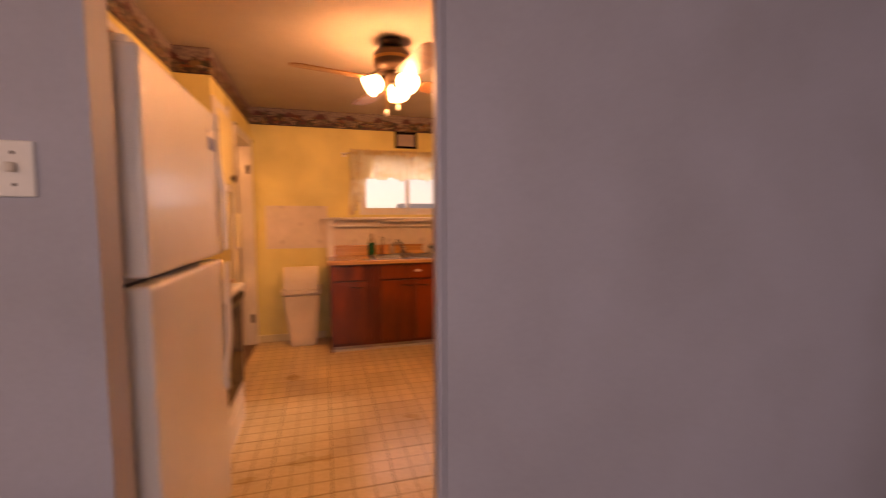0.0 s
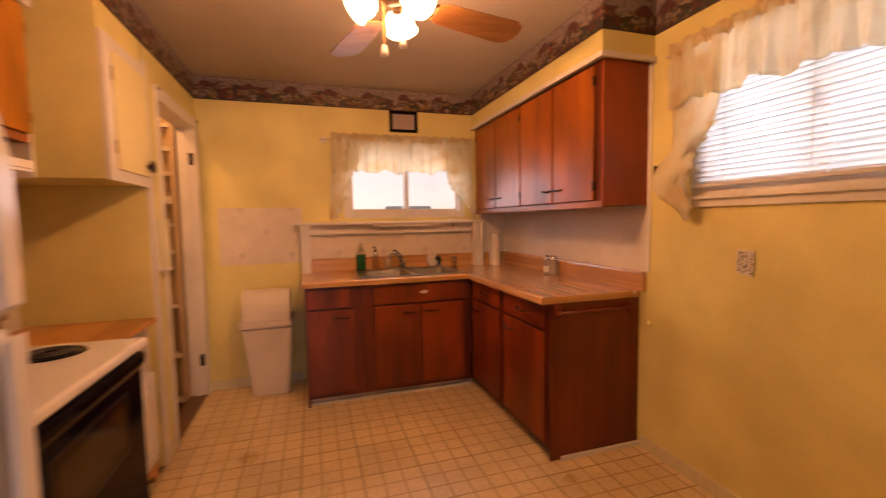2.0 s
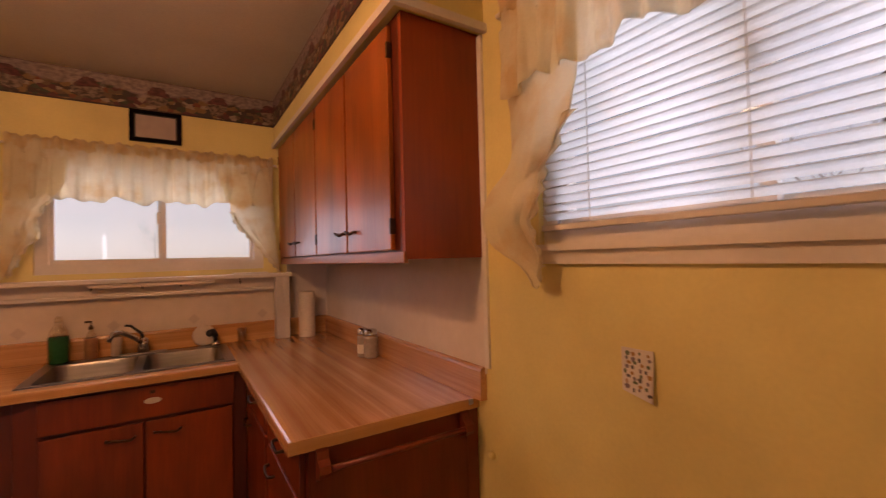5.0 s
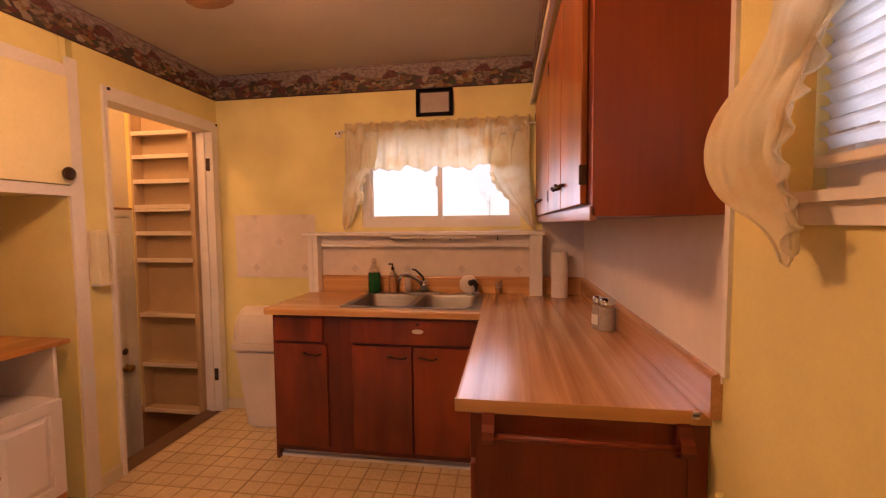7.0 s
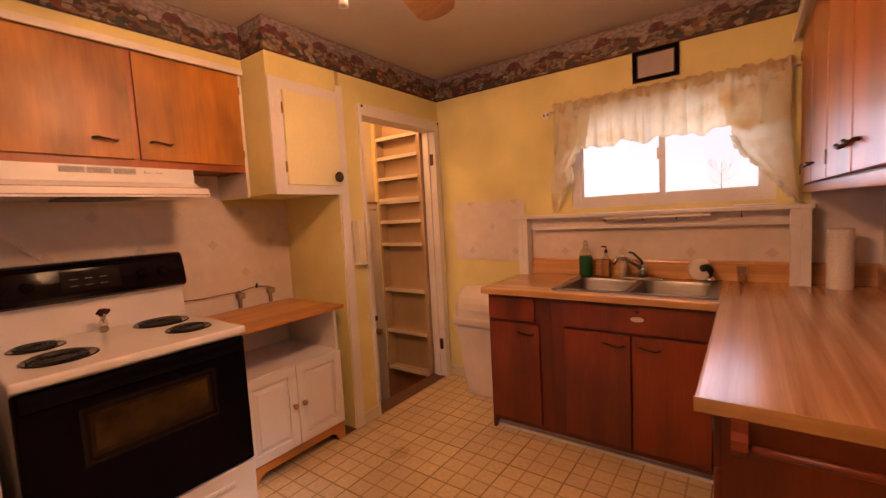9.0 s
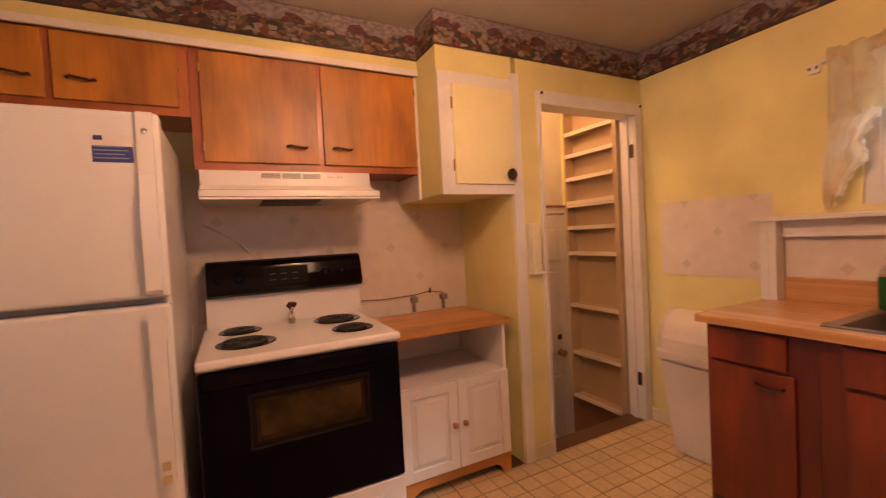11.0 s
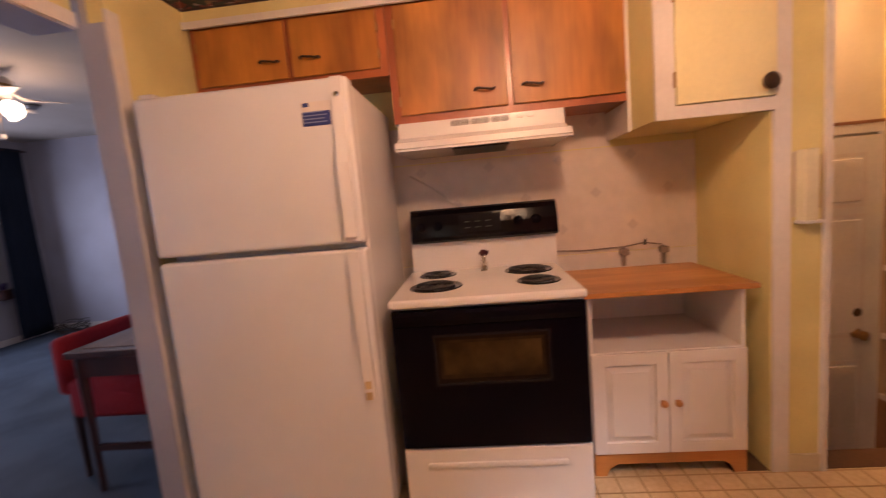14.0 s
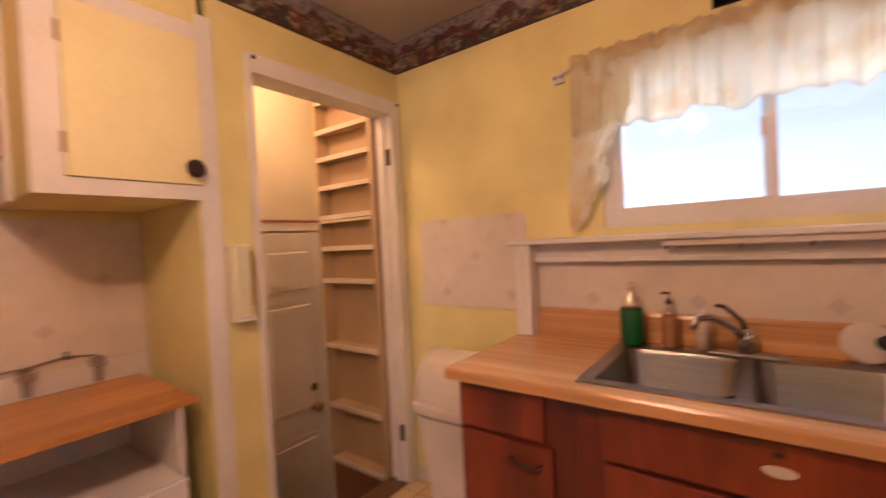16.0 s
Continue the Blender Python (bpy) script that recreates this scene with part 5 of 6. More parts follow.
# ---- the ceiling fans ----
def ceiling_fan(at, blades, rot, tilt, label, blade_mat, body_mat, bulb_mat, power, colour, radius, shades, drop=0.215, pitch=11, spin=30, small=1.0):
    x, y, top = at
    t = thing("ceiling_fan", (x, y, top), label, "ceiling fan")
    part("canopy", lathe(bmesh.new(), [(0.075, top), (0.07, top - 0.03), (0.03, top - 0.05)], pose(x, y, 0), 24), body_mat, t, smooth=True)
    part("motor", lathe(bmesh.new(), [(0.03, top - 0.05), (0.10, top - 0.06), (0.125, top - 0.09), (0.125, top - 0.16), (0.10, top - 0.19), (0.055, top - 0.20)], pose(x, y, 0), 32), body_mat, t, smooth=True)
    part("band", lathe(bmesh.new(), [(0.126, top - 0.115), (0.128, top - 0.118), (0.128, top - 0.132), (0.126, top - 0.135)], pose(x, y, 0), 32), BRASS, t, "brass band")
    kit = part("light_kit", lathe(bmesh.new(), [(0.055, top - 0.20), (0.06, top - 0.225), (0.05, top - 0.255), (0.02, top - 0.27), (0.004, top - 0.272)], pose(x, y, 0), 24), body_mat, t, smooth=True)
    zb = top - drop
    for k in range(blades):
        m = pose(x, y, zb, 0, 0, rot + 360 / blades * k)
        bm = bmesh.new()
        tilted = pose(0, 0, 0, pitch, tilt, 0)
        outline = [(0.20, -0.05), (0.24, -0.065), (radius - 0.06, -0.084), (radius - 0.02, -0.066), (radius, -0.02), (radius, 0.02), (radius - 0.02, 0.066), (radius - 0.06, 0.084), (0.24, 0.065), (0.20, 0.05)]
        prism(bm, outline, "z", -0.003, 0.003)
        bmesh.ops.transform(bm, matrix=m @ tilted, verts=bm.verts)
        bl = part("blade", bm, blade_mat, t)
        bm = bmesh.new()
        for s in (-1, 1):
            tube(bm, [m @ Vector((0.10, 0.012 * s, 0.06)), m @ Vector((0.15, 0.03 * s, 0.012)), m @ tilted @ Vector((0.21, 0.035 * s, 0.005)), m @ tilted @ Vector((0.26, 0.015 * s, 0.005))], 0.007, 6)
        part("blade_arm", bm, body_mat, bl)
    for k in range(shades):
        an = radians(rot + spin + 360 / shades * k)
        dx, dy = math.cos(an), math.sin(an)
        arm = [(x + 0.045 * dx, y + 0.045 * dy, top - 0.235), (x + 0.06 * dx, y + 0.06 * dy, top - 0.235), (x + 0.07 * dx, y + 0.07 * dy, top - 0.25)]
        part("lamp_arm", tube(bmesh.new(), arm, 0.009, 8), body_mat, kit, smooth=True)
        m = pose(x + 0.07 * dx, y + 0.07 * dy, top - 0.245, 0, 0, math.degrees(an)) @ pose(0, 0, 0, 0, 126, 0)
        part("socket", lathe(bmesh.new(), [(0.024, -0.005), (0.026, 0.02), (0.02, 0.03)], m, 16), body_mat, kit, smooth=True)
        bm = bmesh.new()
        prof = [(0.028, 0.02), (0.045, 0.035), (0.055, 0.06), (0.056, 0.085), (0.052, 0.10), (0.062, 0.125), (0.058, 0.123), (0.047, 0.10), (0.05, 0.08), (0.048, 0.06), (0.04, 0.04), (0.025, 0.028)]
        lathe(bm, [(r * 1.08 * small, 0.02 + (h - 0.02) * 0.84 * small) for r, h in prof], m, 24)
        s = part("shade", bm, bulb_mat, kit, "lit frosted tulip glass shade", smooth=True)
        s.visible_shadow = False
        lamp("fan_bulb", "POINT", m @ pose(0, 0, 0.085), power / shades, colour, "lit warm bulb in a glass shade", radius=0.035)
    for k, (dx, drop) in enumerate(((0.03, 0.16), (-0.045, 0.20))):
        ch = part("pull_chain", tube(bmesh.new(), [(x + dx, y - 0.03, top - 0.262), (x + dx, y - 0.03, top - 0.262 - drop)], 0.0018, 5), BRASS, t)
        part("pull_knob", lathe(bmesh.new(), [(0.004, 0.024), (0.010, 0.018), (0.013, 0.0), (0.016, -0.018), (0.005, -0.021)], pose(x + dx, y - 0.03, top - 0.268 - drop), 12), WHITE, ch, "white pull knob", smooth=True)
    return t


ceiling_fan((-1.44, -1.96, ZC), 4, 14, 0, "bronze ceiling fan with four oak blades and three lit shades", OAK, BRONZE, BULB, FAN_W, LAMP, 0.65, 3, 0.255, pitch=-11, spin=51)

# ---- stairwell shelves and door ----
ss = thing("stair_shelves", (-2.98, -0.05, 0), "tan painted built-in narrow shelves in the stairwell", "shelf")
part("back_panel", block(-3.235, -2.725, -0.016, -0.006, -0.03, 2.44), TAN, ss)
part("side_board", block(-3.24, -3.222, -0.105, -0.016, -0.03, 2.42), TAN, ss)
part("side_board", block(-2.765, -2.73, -0.105, -0.016, -0.03, 2.42), TAN, ss)
for z in (2.245, 2.06, 1.89, 1.71, 1.525, 1.33, 1.13, 0.72, 0.34, -0.01):
    part("shelf_board", block(-3.222, -2.765, -0.098, -0.016, z - 0.009, z + 0.009), TAN, ss)
    part("edge_strip", block(-3.225, -2.764, -0.108, -0.098, z - 0.016, z + 0.014, r=0.002), PLASTIC, ss, "paler edge strip")
part("edge_strip", block(-3.225, -2.764, -0.108, -0.098, 1.488, 1.506, r=0.002), PLASTIC, ss)
sd = tagged(new("door_2"), "white six-panel side door at the foot of the steps", "door", kind="structure")
HOME[sd.name] = Matrix()
leaf = part("leaf", block(SX, SX + 0.035, -0.90, -0.03, -0.62, 1.44, r=0.003), WHITE, sd)
for y0, y1 in ((-0.80, -0.51), (-0.42, -0.13)):
    for z0, z1 in ((-0.48, 0.12), (0.32, 0.98), (1.08, 1.32)):
        part("raised_panel", block(SX + 0.03, SX + 0.043, y0, y1, z0, z1, r=0.006, seg=1), WHITE, leaf)
        part("panel_groove", boxes((SX + 0.034, SX + 0.0365, y0 - 0.03, y0 - 0.012, z0 - 0.03, z1 + 0.03), (SX + 0.034, SX + 0.0365, y1 + 0.012, y1 + 0.03, z0 - 0.03, z1 + 0.03), (SX + 0.034, SX + 0.0365, y0 - 0.012, y1 + 0.012, z0 - 0.03, z0 - 0.012), (SX + 0.034, SX + 0.0365, y0 - 0.012, y1 + 0.012, z1 + 0.012, z1 + 0.03)), PANEL, leaf)
part("knob", lathe(bmesh.new(), [(0.03, 0), (0.03, 0.006), (0.012, 0.012), (0.012, 0.035), (0.028, 0.045), (0.028, 0.06), (0.005, 0.068)], pose(SX + 0.035, -0.135, 0.315, 0, 90, 0), 18), BRASS, leaf, "brass door knob", smooth=True)
part("deadbolt", lathe(bmesh.new(), [(0.026, 0), (0.026, 0.008), (0.015, 0.014), (0.004, 0.015)], pose(SX + 0.035, -0.135, 0.44, 0, 90, 0), 18), BRONZE, leaf, "dark deadbolt", smooth=True)
part("door_head", boxes((SX, SX + 0.03, -0.95, -0.006, 1.455, 1.52), (SX, SX + 0.03, -0.026, -0.006, -0.64, 1.455)), WHITE, sd)
part("head_strip", block(SX, SX + 0.034, -0.95, -0.006, 1.505, 1.522), BROWN, sd, "dark strip over the door")
# Unseen globe and bulb, assumed from the bright upper wall and added to light it.
sl = thing("unseen_stair_light", (-3.0, -0.6, 2.43), "unseen round frosted ceiling light, added to light the stairwell", "ceiling light")
part("base", lathe(bmesh.new(), [(0.07, 2.44), (0.07, 2.42), (0.05, 2.415)], pose(-3.0, -0.62, 0), 20), WHITE, sl, smooth=True)
gs = part("globe", lathe(bmesh.new(), [(0.05, 2.42), (0.075, 2.39), (0.075, 2.36), (0.05, 2.33), (0.004, 2.32)], pose(-3.0, -0.62, 0), 20), BULB, sl, "lit frosted globe", smooth=True)
gs.visible_shadow = False
lamp("stair_bulb", "POINT", pose(-3.0, -0.62, 2.36), STAIR_W, (1.0, 0.52, 0.20), "lit warm bulb", radius=0.05)

# ---- small kitchen things ----
tc = thing("trash_can", (-2.12, -0.17, 0), "pinkish beige plastic bin with a domed swing lid", "trash can")
bm = bmesh.new()
lo = [bm.verts.new((x, y, 0.0)) for x, y in ((-2.255, -0.285), (-2.0, -0.285), (-2.0, -0.05), (-2.255, -0.05))]
hi = [bm.verts.new((x, y, 0.55)) for x, y in ((-2.31, -0.325), (-1.955, -0.325), (-1.955, -0.02), (-2.31, -0.02))]
bm.faces.new(lo[::-1]); bm.faces.new(hi)
for i in range(4):
    bm.faces.new((lo[i], lo[(i + 1) % 4], hi[(i + 1) % 4], hi[i]))
bmesh.ops.bevel(bm, geom=bm.edges[:], offset=0.018, segments=3, affect="EDGES")
part("bin", bm, PLASTIC, tc, smooth=False)
lid = part("lid_rim", block(-2.325, -1.945, -0.335, -0.015, 0.545, 0.60, r=0.012), PLASTIC, tc)
dome = [(-0.325, 0.60)] + [(-0.17 - 0.155 * math.cos(math.pi * i / 14), 0.62 + 0.20 * math.sin(math.pi * i / 14)) for i in range(1, 14)] + [(-0.02, 0.60)]
part("dome", prism(bmesh.new(), dome, "x", -2.295, -1.975), PLASTIC, lid)
rim = [(-0.17 - 0.162 * math.cos(math.pi * i / 14), 0.615 + 0.208 * math.sin(math.pi * i / 14)) for i in range(15)] + [(-0.17 - 0.140 * math.cos(math.pi * (14 - i) / 14), 0.615 + 0.185 * math.sin(math.pi * (14 - i) / 14)) for i in range(15)]
for x in (-2.302, -1.982):
    part("dome_edge", prism(bmesh.new(), rim, "x", x, x + 0.014), PLASTIC, lid)

GREEN = mat("green_soap", (0.005, 0.11, 0.03), 0.15, scale=40, bump=0)
CLEAR = glass("clear_plastic", (0.92, 0.88, 0.82), 0.1, 0.75)


def bottle(at, r, h, liquid, cap, label, fill=0.55):
    x, y = at
    t = thing("soap_bottle", (x, y, 0.917), label, "bottle", "bottles by the sink")
    z = 0.917
    part("body", lathe(bmesh.new(), [(r * 0.9, z), (r, z + 0.008), (r, z + h * fill), (r * 0.96, z + h * fill + 0.004)], pose(x, y, 0), 20), liquid, t, smooth=True)
    part("shoulder", lathe(bmesh.new(), [(r * 0.95, z + h * fill + 0.004), (r * 0.8, z + h * 0.7), (r * 0.4, z + h * 0.82), (r * 0.36, z + h * 0.88)], pose(x, y, 0), 20), CLEAR, t, "clear empty upper part", smooth=True)
    part("cap", lathe(bmesh.new(), [(r * 0.42, z + h * 0.88), (r * 0.4, z + h * 0.95), (r * 0.2, z + h), (0.004, z + h)], pose(x, y, 0), 14), cap, t, smooth=True)
    return t


bottle((-1.395, -0.10), 0.042, 0.235, GREEN, CLEAR, "half-full green dish soap bottle by the sink")
t = bottle((-1.27, -0.085), 0.028, 0.175, mat("amber_soap", (0.42, 0.20, 0.09), 0.2, scale=30, bump=0), BRONZE, "small amber hand soap bottle with dark pump", 0.6)
part("pump", tube(bmesh.new(), [(-1.27, -0.085, 1.085), (-1.27, -0.085, 1.11), (-1.29, -0.105, 1.112)], 0.006, 8), BRONZE, t, "dark pump spout")
bottle((-1.165, -0.09), 0.024, 0.14, mat("milky_soap", (0.62, 0.50, 0.40), 0.25, scale=30, bump=0), WHITE, "small clear bottle with white cap beside the faucet", 0.7)
pl = thing("scrub_plate", (-0.76, -0.06, 0.917), "small pale round dish leaning on the backsplash", "dish")
part("disc", lathe(bmesh.new(), [(0.055, -0.006), (0.062, 0.0), (0.055, 0.006), (0.02, 0.008)], pose(-0.755, -0.062, 0.975, 78, 0, 0), 24), PLASTIC, pl, smooth=True)
sp = thing("sink_sprayer", (-0.70, -0.09, 0.917), "black sink sprayer beside the faucet", "sprayer")
part("holder", lathe(bmesh.new(), [(0.028, 0.916), (0.026, 0.93), (0.016, 0.945)], pose(-0.70, -0.10, 0), 16), CHROME, sp, smooth=True)
part("head", tube(bmesh.new(), [(-0.70, -0.10, 0.94), (-0.70, -0.10, 0.97), (-0.715, -0.12, 1.0), (-0.735, -0.15, 0.995)], 0.016, 10, 0.02), RUBBER, sp, smooth=True)
cp = thing("small_cup", (-0.555, -0.08, 0.91), "small clear tumbler by the backsplash", "cup")
part("wall", lathe(bmesh.new(), [(0.022, 0.911), (0.028, 1.0), (0.026, 1.0), (0.02, 0.915)], pose(-0.555, -0.075, 0), 18), CLEAR, cp, smooth=True)
tw = thing("paper_towel_roll", (-0.172, -0.125, 0.911), "standing roll of white paper towels in the corner", "paper towels")
part("roll", lathe(bmesh.new(), [(0.018, 0.911), (0.049, 0.911), (0.050, 0.914), (0.050, 1.198), (0.049, 1.2), (0.018, 1.2)], pose(-0.172, -0.125, 0), 30), mat("paper_towel", (0.80, 0.72, 0.64), 0.9, scale=120, bump=0.015), tw, smooth=False)
part("core", lathe(bmesh.new(), [(0.018, 0.912), (0.018, 1.1995), (0.015, 1.1995), (0.015, 0.912)], pose(-0.172, -0.125, 0), 18), BROWN, tw, "brown cardboard core")
for x, y, r, h in ((-0.072, -0.955, 0.035, 0.140), (-0.102, -0.915, 0.024, 0.142)):
    j = thing("spice_shaker", (x, y, 0.911), "ribbed glass shaker with a chrome lid", "shaker", "shakers")
    bm = bmesh.new()
    n = 28
    rings = []
    for rr, zz in ((0.9, 0.911), (1.0, 0.917), (1.0, 0.911 + h * 0.68), (0.86, 0.911 + h * 0.76)):
        rings.append([bm.verts.new((x + r * rr * (1 + 0.03 * (k % 2)) * math.cos(2 * math.pi * k / n), y + r * rr * (1 + 0.03 * (k % 2)) * math.sin(2 * math.pi * k / n), zz)) for k in range(n)])
    for a, b in zip(rings, rings[1:]):
        for k in range(n):
            bm.faces.new((a[k], a[(k + 1) % n], b[(k + 1) % n], b[k]))
    bm.faces.new(rings[0][::-1]); bm.faces.new(rings[-1])
    part("jar", bm, mat("frosted_ribbed_glass", (0.46, 0.40, 0.36), 0.12, scale=60) if r > 0.03 else bpy.data.materials["frosted_ribbed_glass"], j)
    part("lid", lathe(bmesh.new(), [(r * 0.92, 0.911 + h * 0.74), (r * 0.95, 0.911 + h * 0.78), (r * 0.93, 0.911 + h * 0.93), (r * 0.7, 0.911 + h), (0.004, 0.911 + h * 1.02)], pose(x, y, 0), 24), CHROME, j, "chrome lid", smooth=True)
    if r < 0.03:
        part("paper_label", lathe(bmesh.new(), [(r * 1.04, 0.93), (r * 1.04, 0.975)], pose(x, y, 0), 24), WHITE, j, "white paper label")

pf = thing("picture_frame", (-0.98, -0.01, 2.10), "small black picture frame with a pale print", "picture")
part("frame", boxes((-1.108, -0.856, -0.024, -0.006, 2.104, 2.125), (-1.108, -0.856, -0.024, -0.006, 2.265, 2.285), (-1.108, -1.085, -0.024, -0.006, 2.125, 2.265), (-0.879, -0.856, -0.024, -0.006, 2.125, 2.265)), BLACK, pf)
part("print", block(-1.085, -0.879, -0.012, -0.006, 2.125, 2.265), mat("pale_print_paper", (0.45, 0.36, 0.34), 0.35, scale=18, vary=0.1), pf, "pale greyish print")
part("mat_board", boxes((-1.085, -1.078, -0.015, -0.012, 2.125, 2.265), (-0.886, -0.879, -0.015, -0.012, 2.125, 2.265), (-1.078, -0.886, -0.015, -0.012, 2.125, 2.131), (-1.078, -0.886, -0.015, -0.012, 2.259, 2.265)), RUBBER, pf)

op = thing("outlet_cover", (-0.004, -2.38, 1.06), "white outlet cover printed with small coloured garden pictures", "outlet cover")
rows_ = [[(-0.003 - 0.010 * v * v * u, -2.318 - 0.078 * u, 1.178 - 0.012 * u * v - 0.100 * v) for u in (0, 0.25, 0.5, 0.75, 1.0)] for v in (0, 0.25, 0.5, 0.75, 1.0)]
part("plate", sheet(bmesh.new(), rows_, 0.002), WHITE, op)
random.seed(5)
PRINTS = [mat("print_" + n, c, 0.5) for n, c in (("green", (0.16, 0.20, 0.12)), ("dark", (0.14, 0.13, 0.14)), ("orange", (0.50, 0.28, 0.10)), ("purple", (0.26, 0.20, 0.24)))]
for a in range(4):
    for b in range(8):
        u, v = 0.06 + 0.225 * a + random.uniform(0, 0.10), 0.05 + 0.112 * b + random.uniform(0, 0.05)
        y, z, x = -2.318 - 0.078 * u, 1.178 - 0.012 * u * v - 0.100 * v, -0.0058 - 0.010 * v * v * u
        w, h = random.uniform(0.006, 0.014), random.uniform(0.004, 0.008)
        part("print_mark", prism(bmesh.new(), [(y, z), (y - w * 0.5, z + 0.003), (y - w, z), (y - w * 0.9, z - h), (y - w * 0.3, z - h * 1.1)], "x", x - 0.0008, x), PRINTS[(a * 2 + b) % 4], op)

dp = thing("cup_dispenser", (XP + 0.03, -0.96, 1.08), "narrow white dispenser hung on the column", "dispenser")
CREAM = mat("cream_case_paint", (0.84, 0.76, 0.50), 0.45, scale=60, vary=0.04)
part("case", block(XP + 0.004, XP + 0.055, -1.0, -0.945, 1.085, 1.365, r=0.006), CREAM, dp)
part("back_plate", block(XP, XP + 0.006, -1.01, -0.915, 1.10, 1.36, r=0.002), PLASTIC, dp)
part("front_strip", block(XP + 0.006, XP + 0.034, -0.945, -0.922, 1.13, 1.34, r=0.004), mat("yellowed_card", (0.62, 0.45, 0.20), 0.6), dp, "yellowed strip")
part("foot", block(XP + 0.004, XP + 0.055, -1.005, -0.925, 1.075, 1.088, r=0.003), WHITE, dp)

vb = thing("bud_vase", (-2.93, -2.255, 0.918), "tiny glass vial with dark dried flowers on the range", "vase")
part("vial", lathe(bmesh.new(), [(0.018, 0.918), (0.020, 0.926), (0.017, 0.962), (0.011, 0.982), (0.013, 0.994)], pose(-2.93, -2.255, 0), 16), CLEAR, vb, smooth=True)
part("water", lathe(bmesh.new(), [(0.013, 0.920), (0.014, 0.926), (0.013, 0.945), (0.004, 0.946)], pose(-2.93, -2.255, 0), 12), mat("amber_water", (0.35, 0.25, 0.12), 0.2), vb, smooth=True)
for k, (dx, dy, dz) in enumerate(((0.0, 0.0, 0.030), (0.004, 0.012, 0.026), (-0.004, -0.008, 0.020))):
    part("stem", tube(bmesh.new(), [(-2.93, -2.255, 0.96), (-2.93 + dx, -2.255 + dy, 0.985 + dz)], 0.0018, 5), BRONZE, vb)
    bm = bmesh.new()
    for q in range(7):
        bmesh.ops.create_icosphere(bm, subdivisions=1, radius=0.010, matrix=Matrix.Translation((-2.93 + dx + 0.007 * math.cos(q), -2.255 + dy + 0.007 * math.sin(q * 1.3), 0.985 + dz + 0.005 * math.sin(q * 2.2))))
    part("bloom", bm, mat("dried_bloom", (0.07, 0.006, 0.014), 0.8) if k == 0 else bpy.data.materials["dried_bloom"], vb)

rb = thing("rod_bracket", (-1.655, -0.01, 2.0), "white curtain rod bracket with dark screws", "bracket")
part("plate", block(-1.69, -1.645, -0.018, 0, 1.99, 2.035, r=0.003), WHITE, rb)
for x in (-1.682, -1.655):
    part("screw", block(x - 0.005, x + 0.005, -0.021, -0.018, 2.008, 2.022), BRONZE, rb)
nb = thing("wall_hook", (-0.01, -1.86, 1.57), "dark metal curtain tieback on the wall", "hook")
part("plate", block(-0.014, 0, -1.862, -1.845, 1.53, 1.60, r=0.003), BRONZE, nb)
wk = thing("wall_nub", (-0.01, -1.815, 0.72), "small paint-covered stub on the wall", "stub")
part("stub", lathe(bmesh.new(), [(0.014, 0), (0.012, 0.014), (0.008, 0.018), (0.003, 0.02)], pose(0, -1.818, 0.735, 0, -90, 0), 14), YELLOW, wk, smooth=True)
fp = thing("maker_plate", (-0.985, -0.624, 0.80), "small cream oval plate on the sink front", "plate")
part("oval", lathe(bmesh.new(), [(0.03, 0), (0.028, 0.004), (0.004, 0.005)], pose(-0.985, -0.622, 0.79, 90, 0, 0) @ Matrix.Diagonal((1.1, 0.45, 1, 1)), 20), PLASTIC, fp)
part("keyhole", block(-0.995, -0.975, -0.6245, -0.621, 0.822, 0.836, r=0.0015), BRONZE, fp)
st = thing("sill_tray", (-0.47, -0.05, 1.328), "small flat white tray on the shelf", "tray")
part("tray", block(-0.60, -0.40, -0.095, -0.035, 1.328, 1.338, r=0.004), WHITE, st)
mk = thing("sash_block", (-1.475, -0.02, 1.79), "small dark block at the window's corner", "block")
part("block", block(-1.50, -1.44, -0.028, -0.006, 1.775, 1.79, r=0.003), RUBBER, mk)

sw = thing("light_switch", (-2.47, YL, 1.33), "white toggle switch plate beside the doorway", "light switch")
part("plate", block(-2.535, -2.465, YL - 0.008, YL, 1.365, 1.48, r=0.003), WHITE, sw)
part("toggle", block(-2.506, -2.494, YL - 0.024, YL - 0.008, 1.415, 1.435, r=0.003), PLASTIC, sw)
for z in (1.39, 1.455):
    part("screw", lathe(bmesh.new(), [(0.004, 0), (0.003, 0.002)], pose(-2.50, YL - 0.008, z, 90, 0, 0), 8), BRONZE, sw)

# ---- the living room ----
ceiling_fan((-3.67, -5.64, 2.5), 5, 60, 0, "cream ceiling fan with pale blades and a lit light kit", PLASTIC, PLASTIC, BULB_L, FAN_L, (1.0, 0.66, 0.38), 0.42, 4, small=0.85)


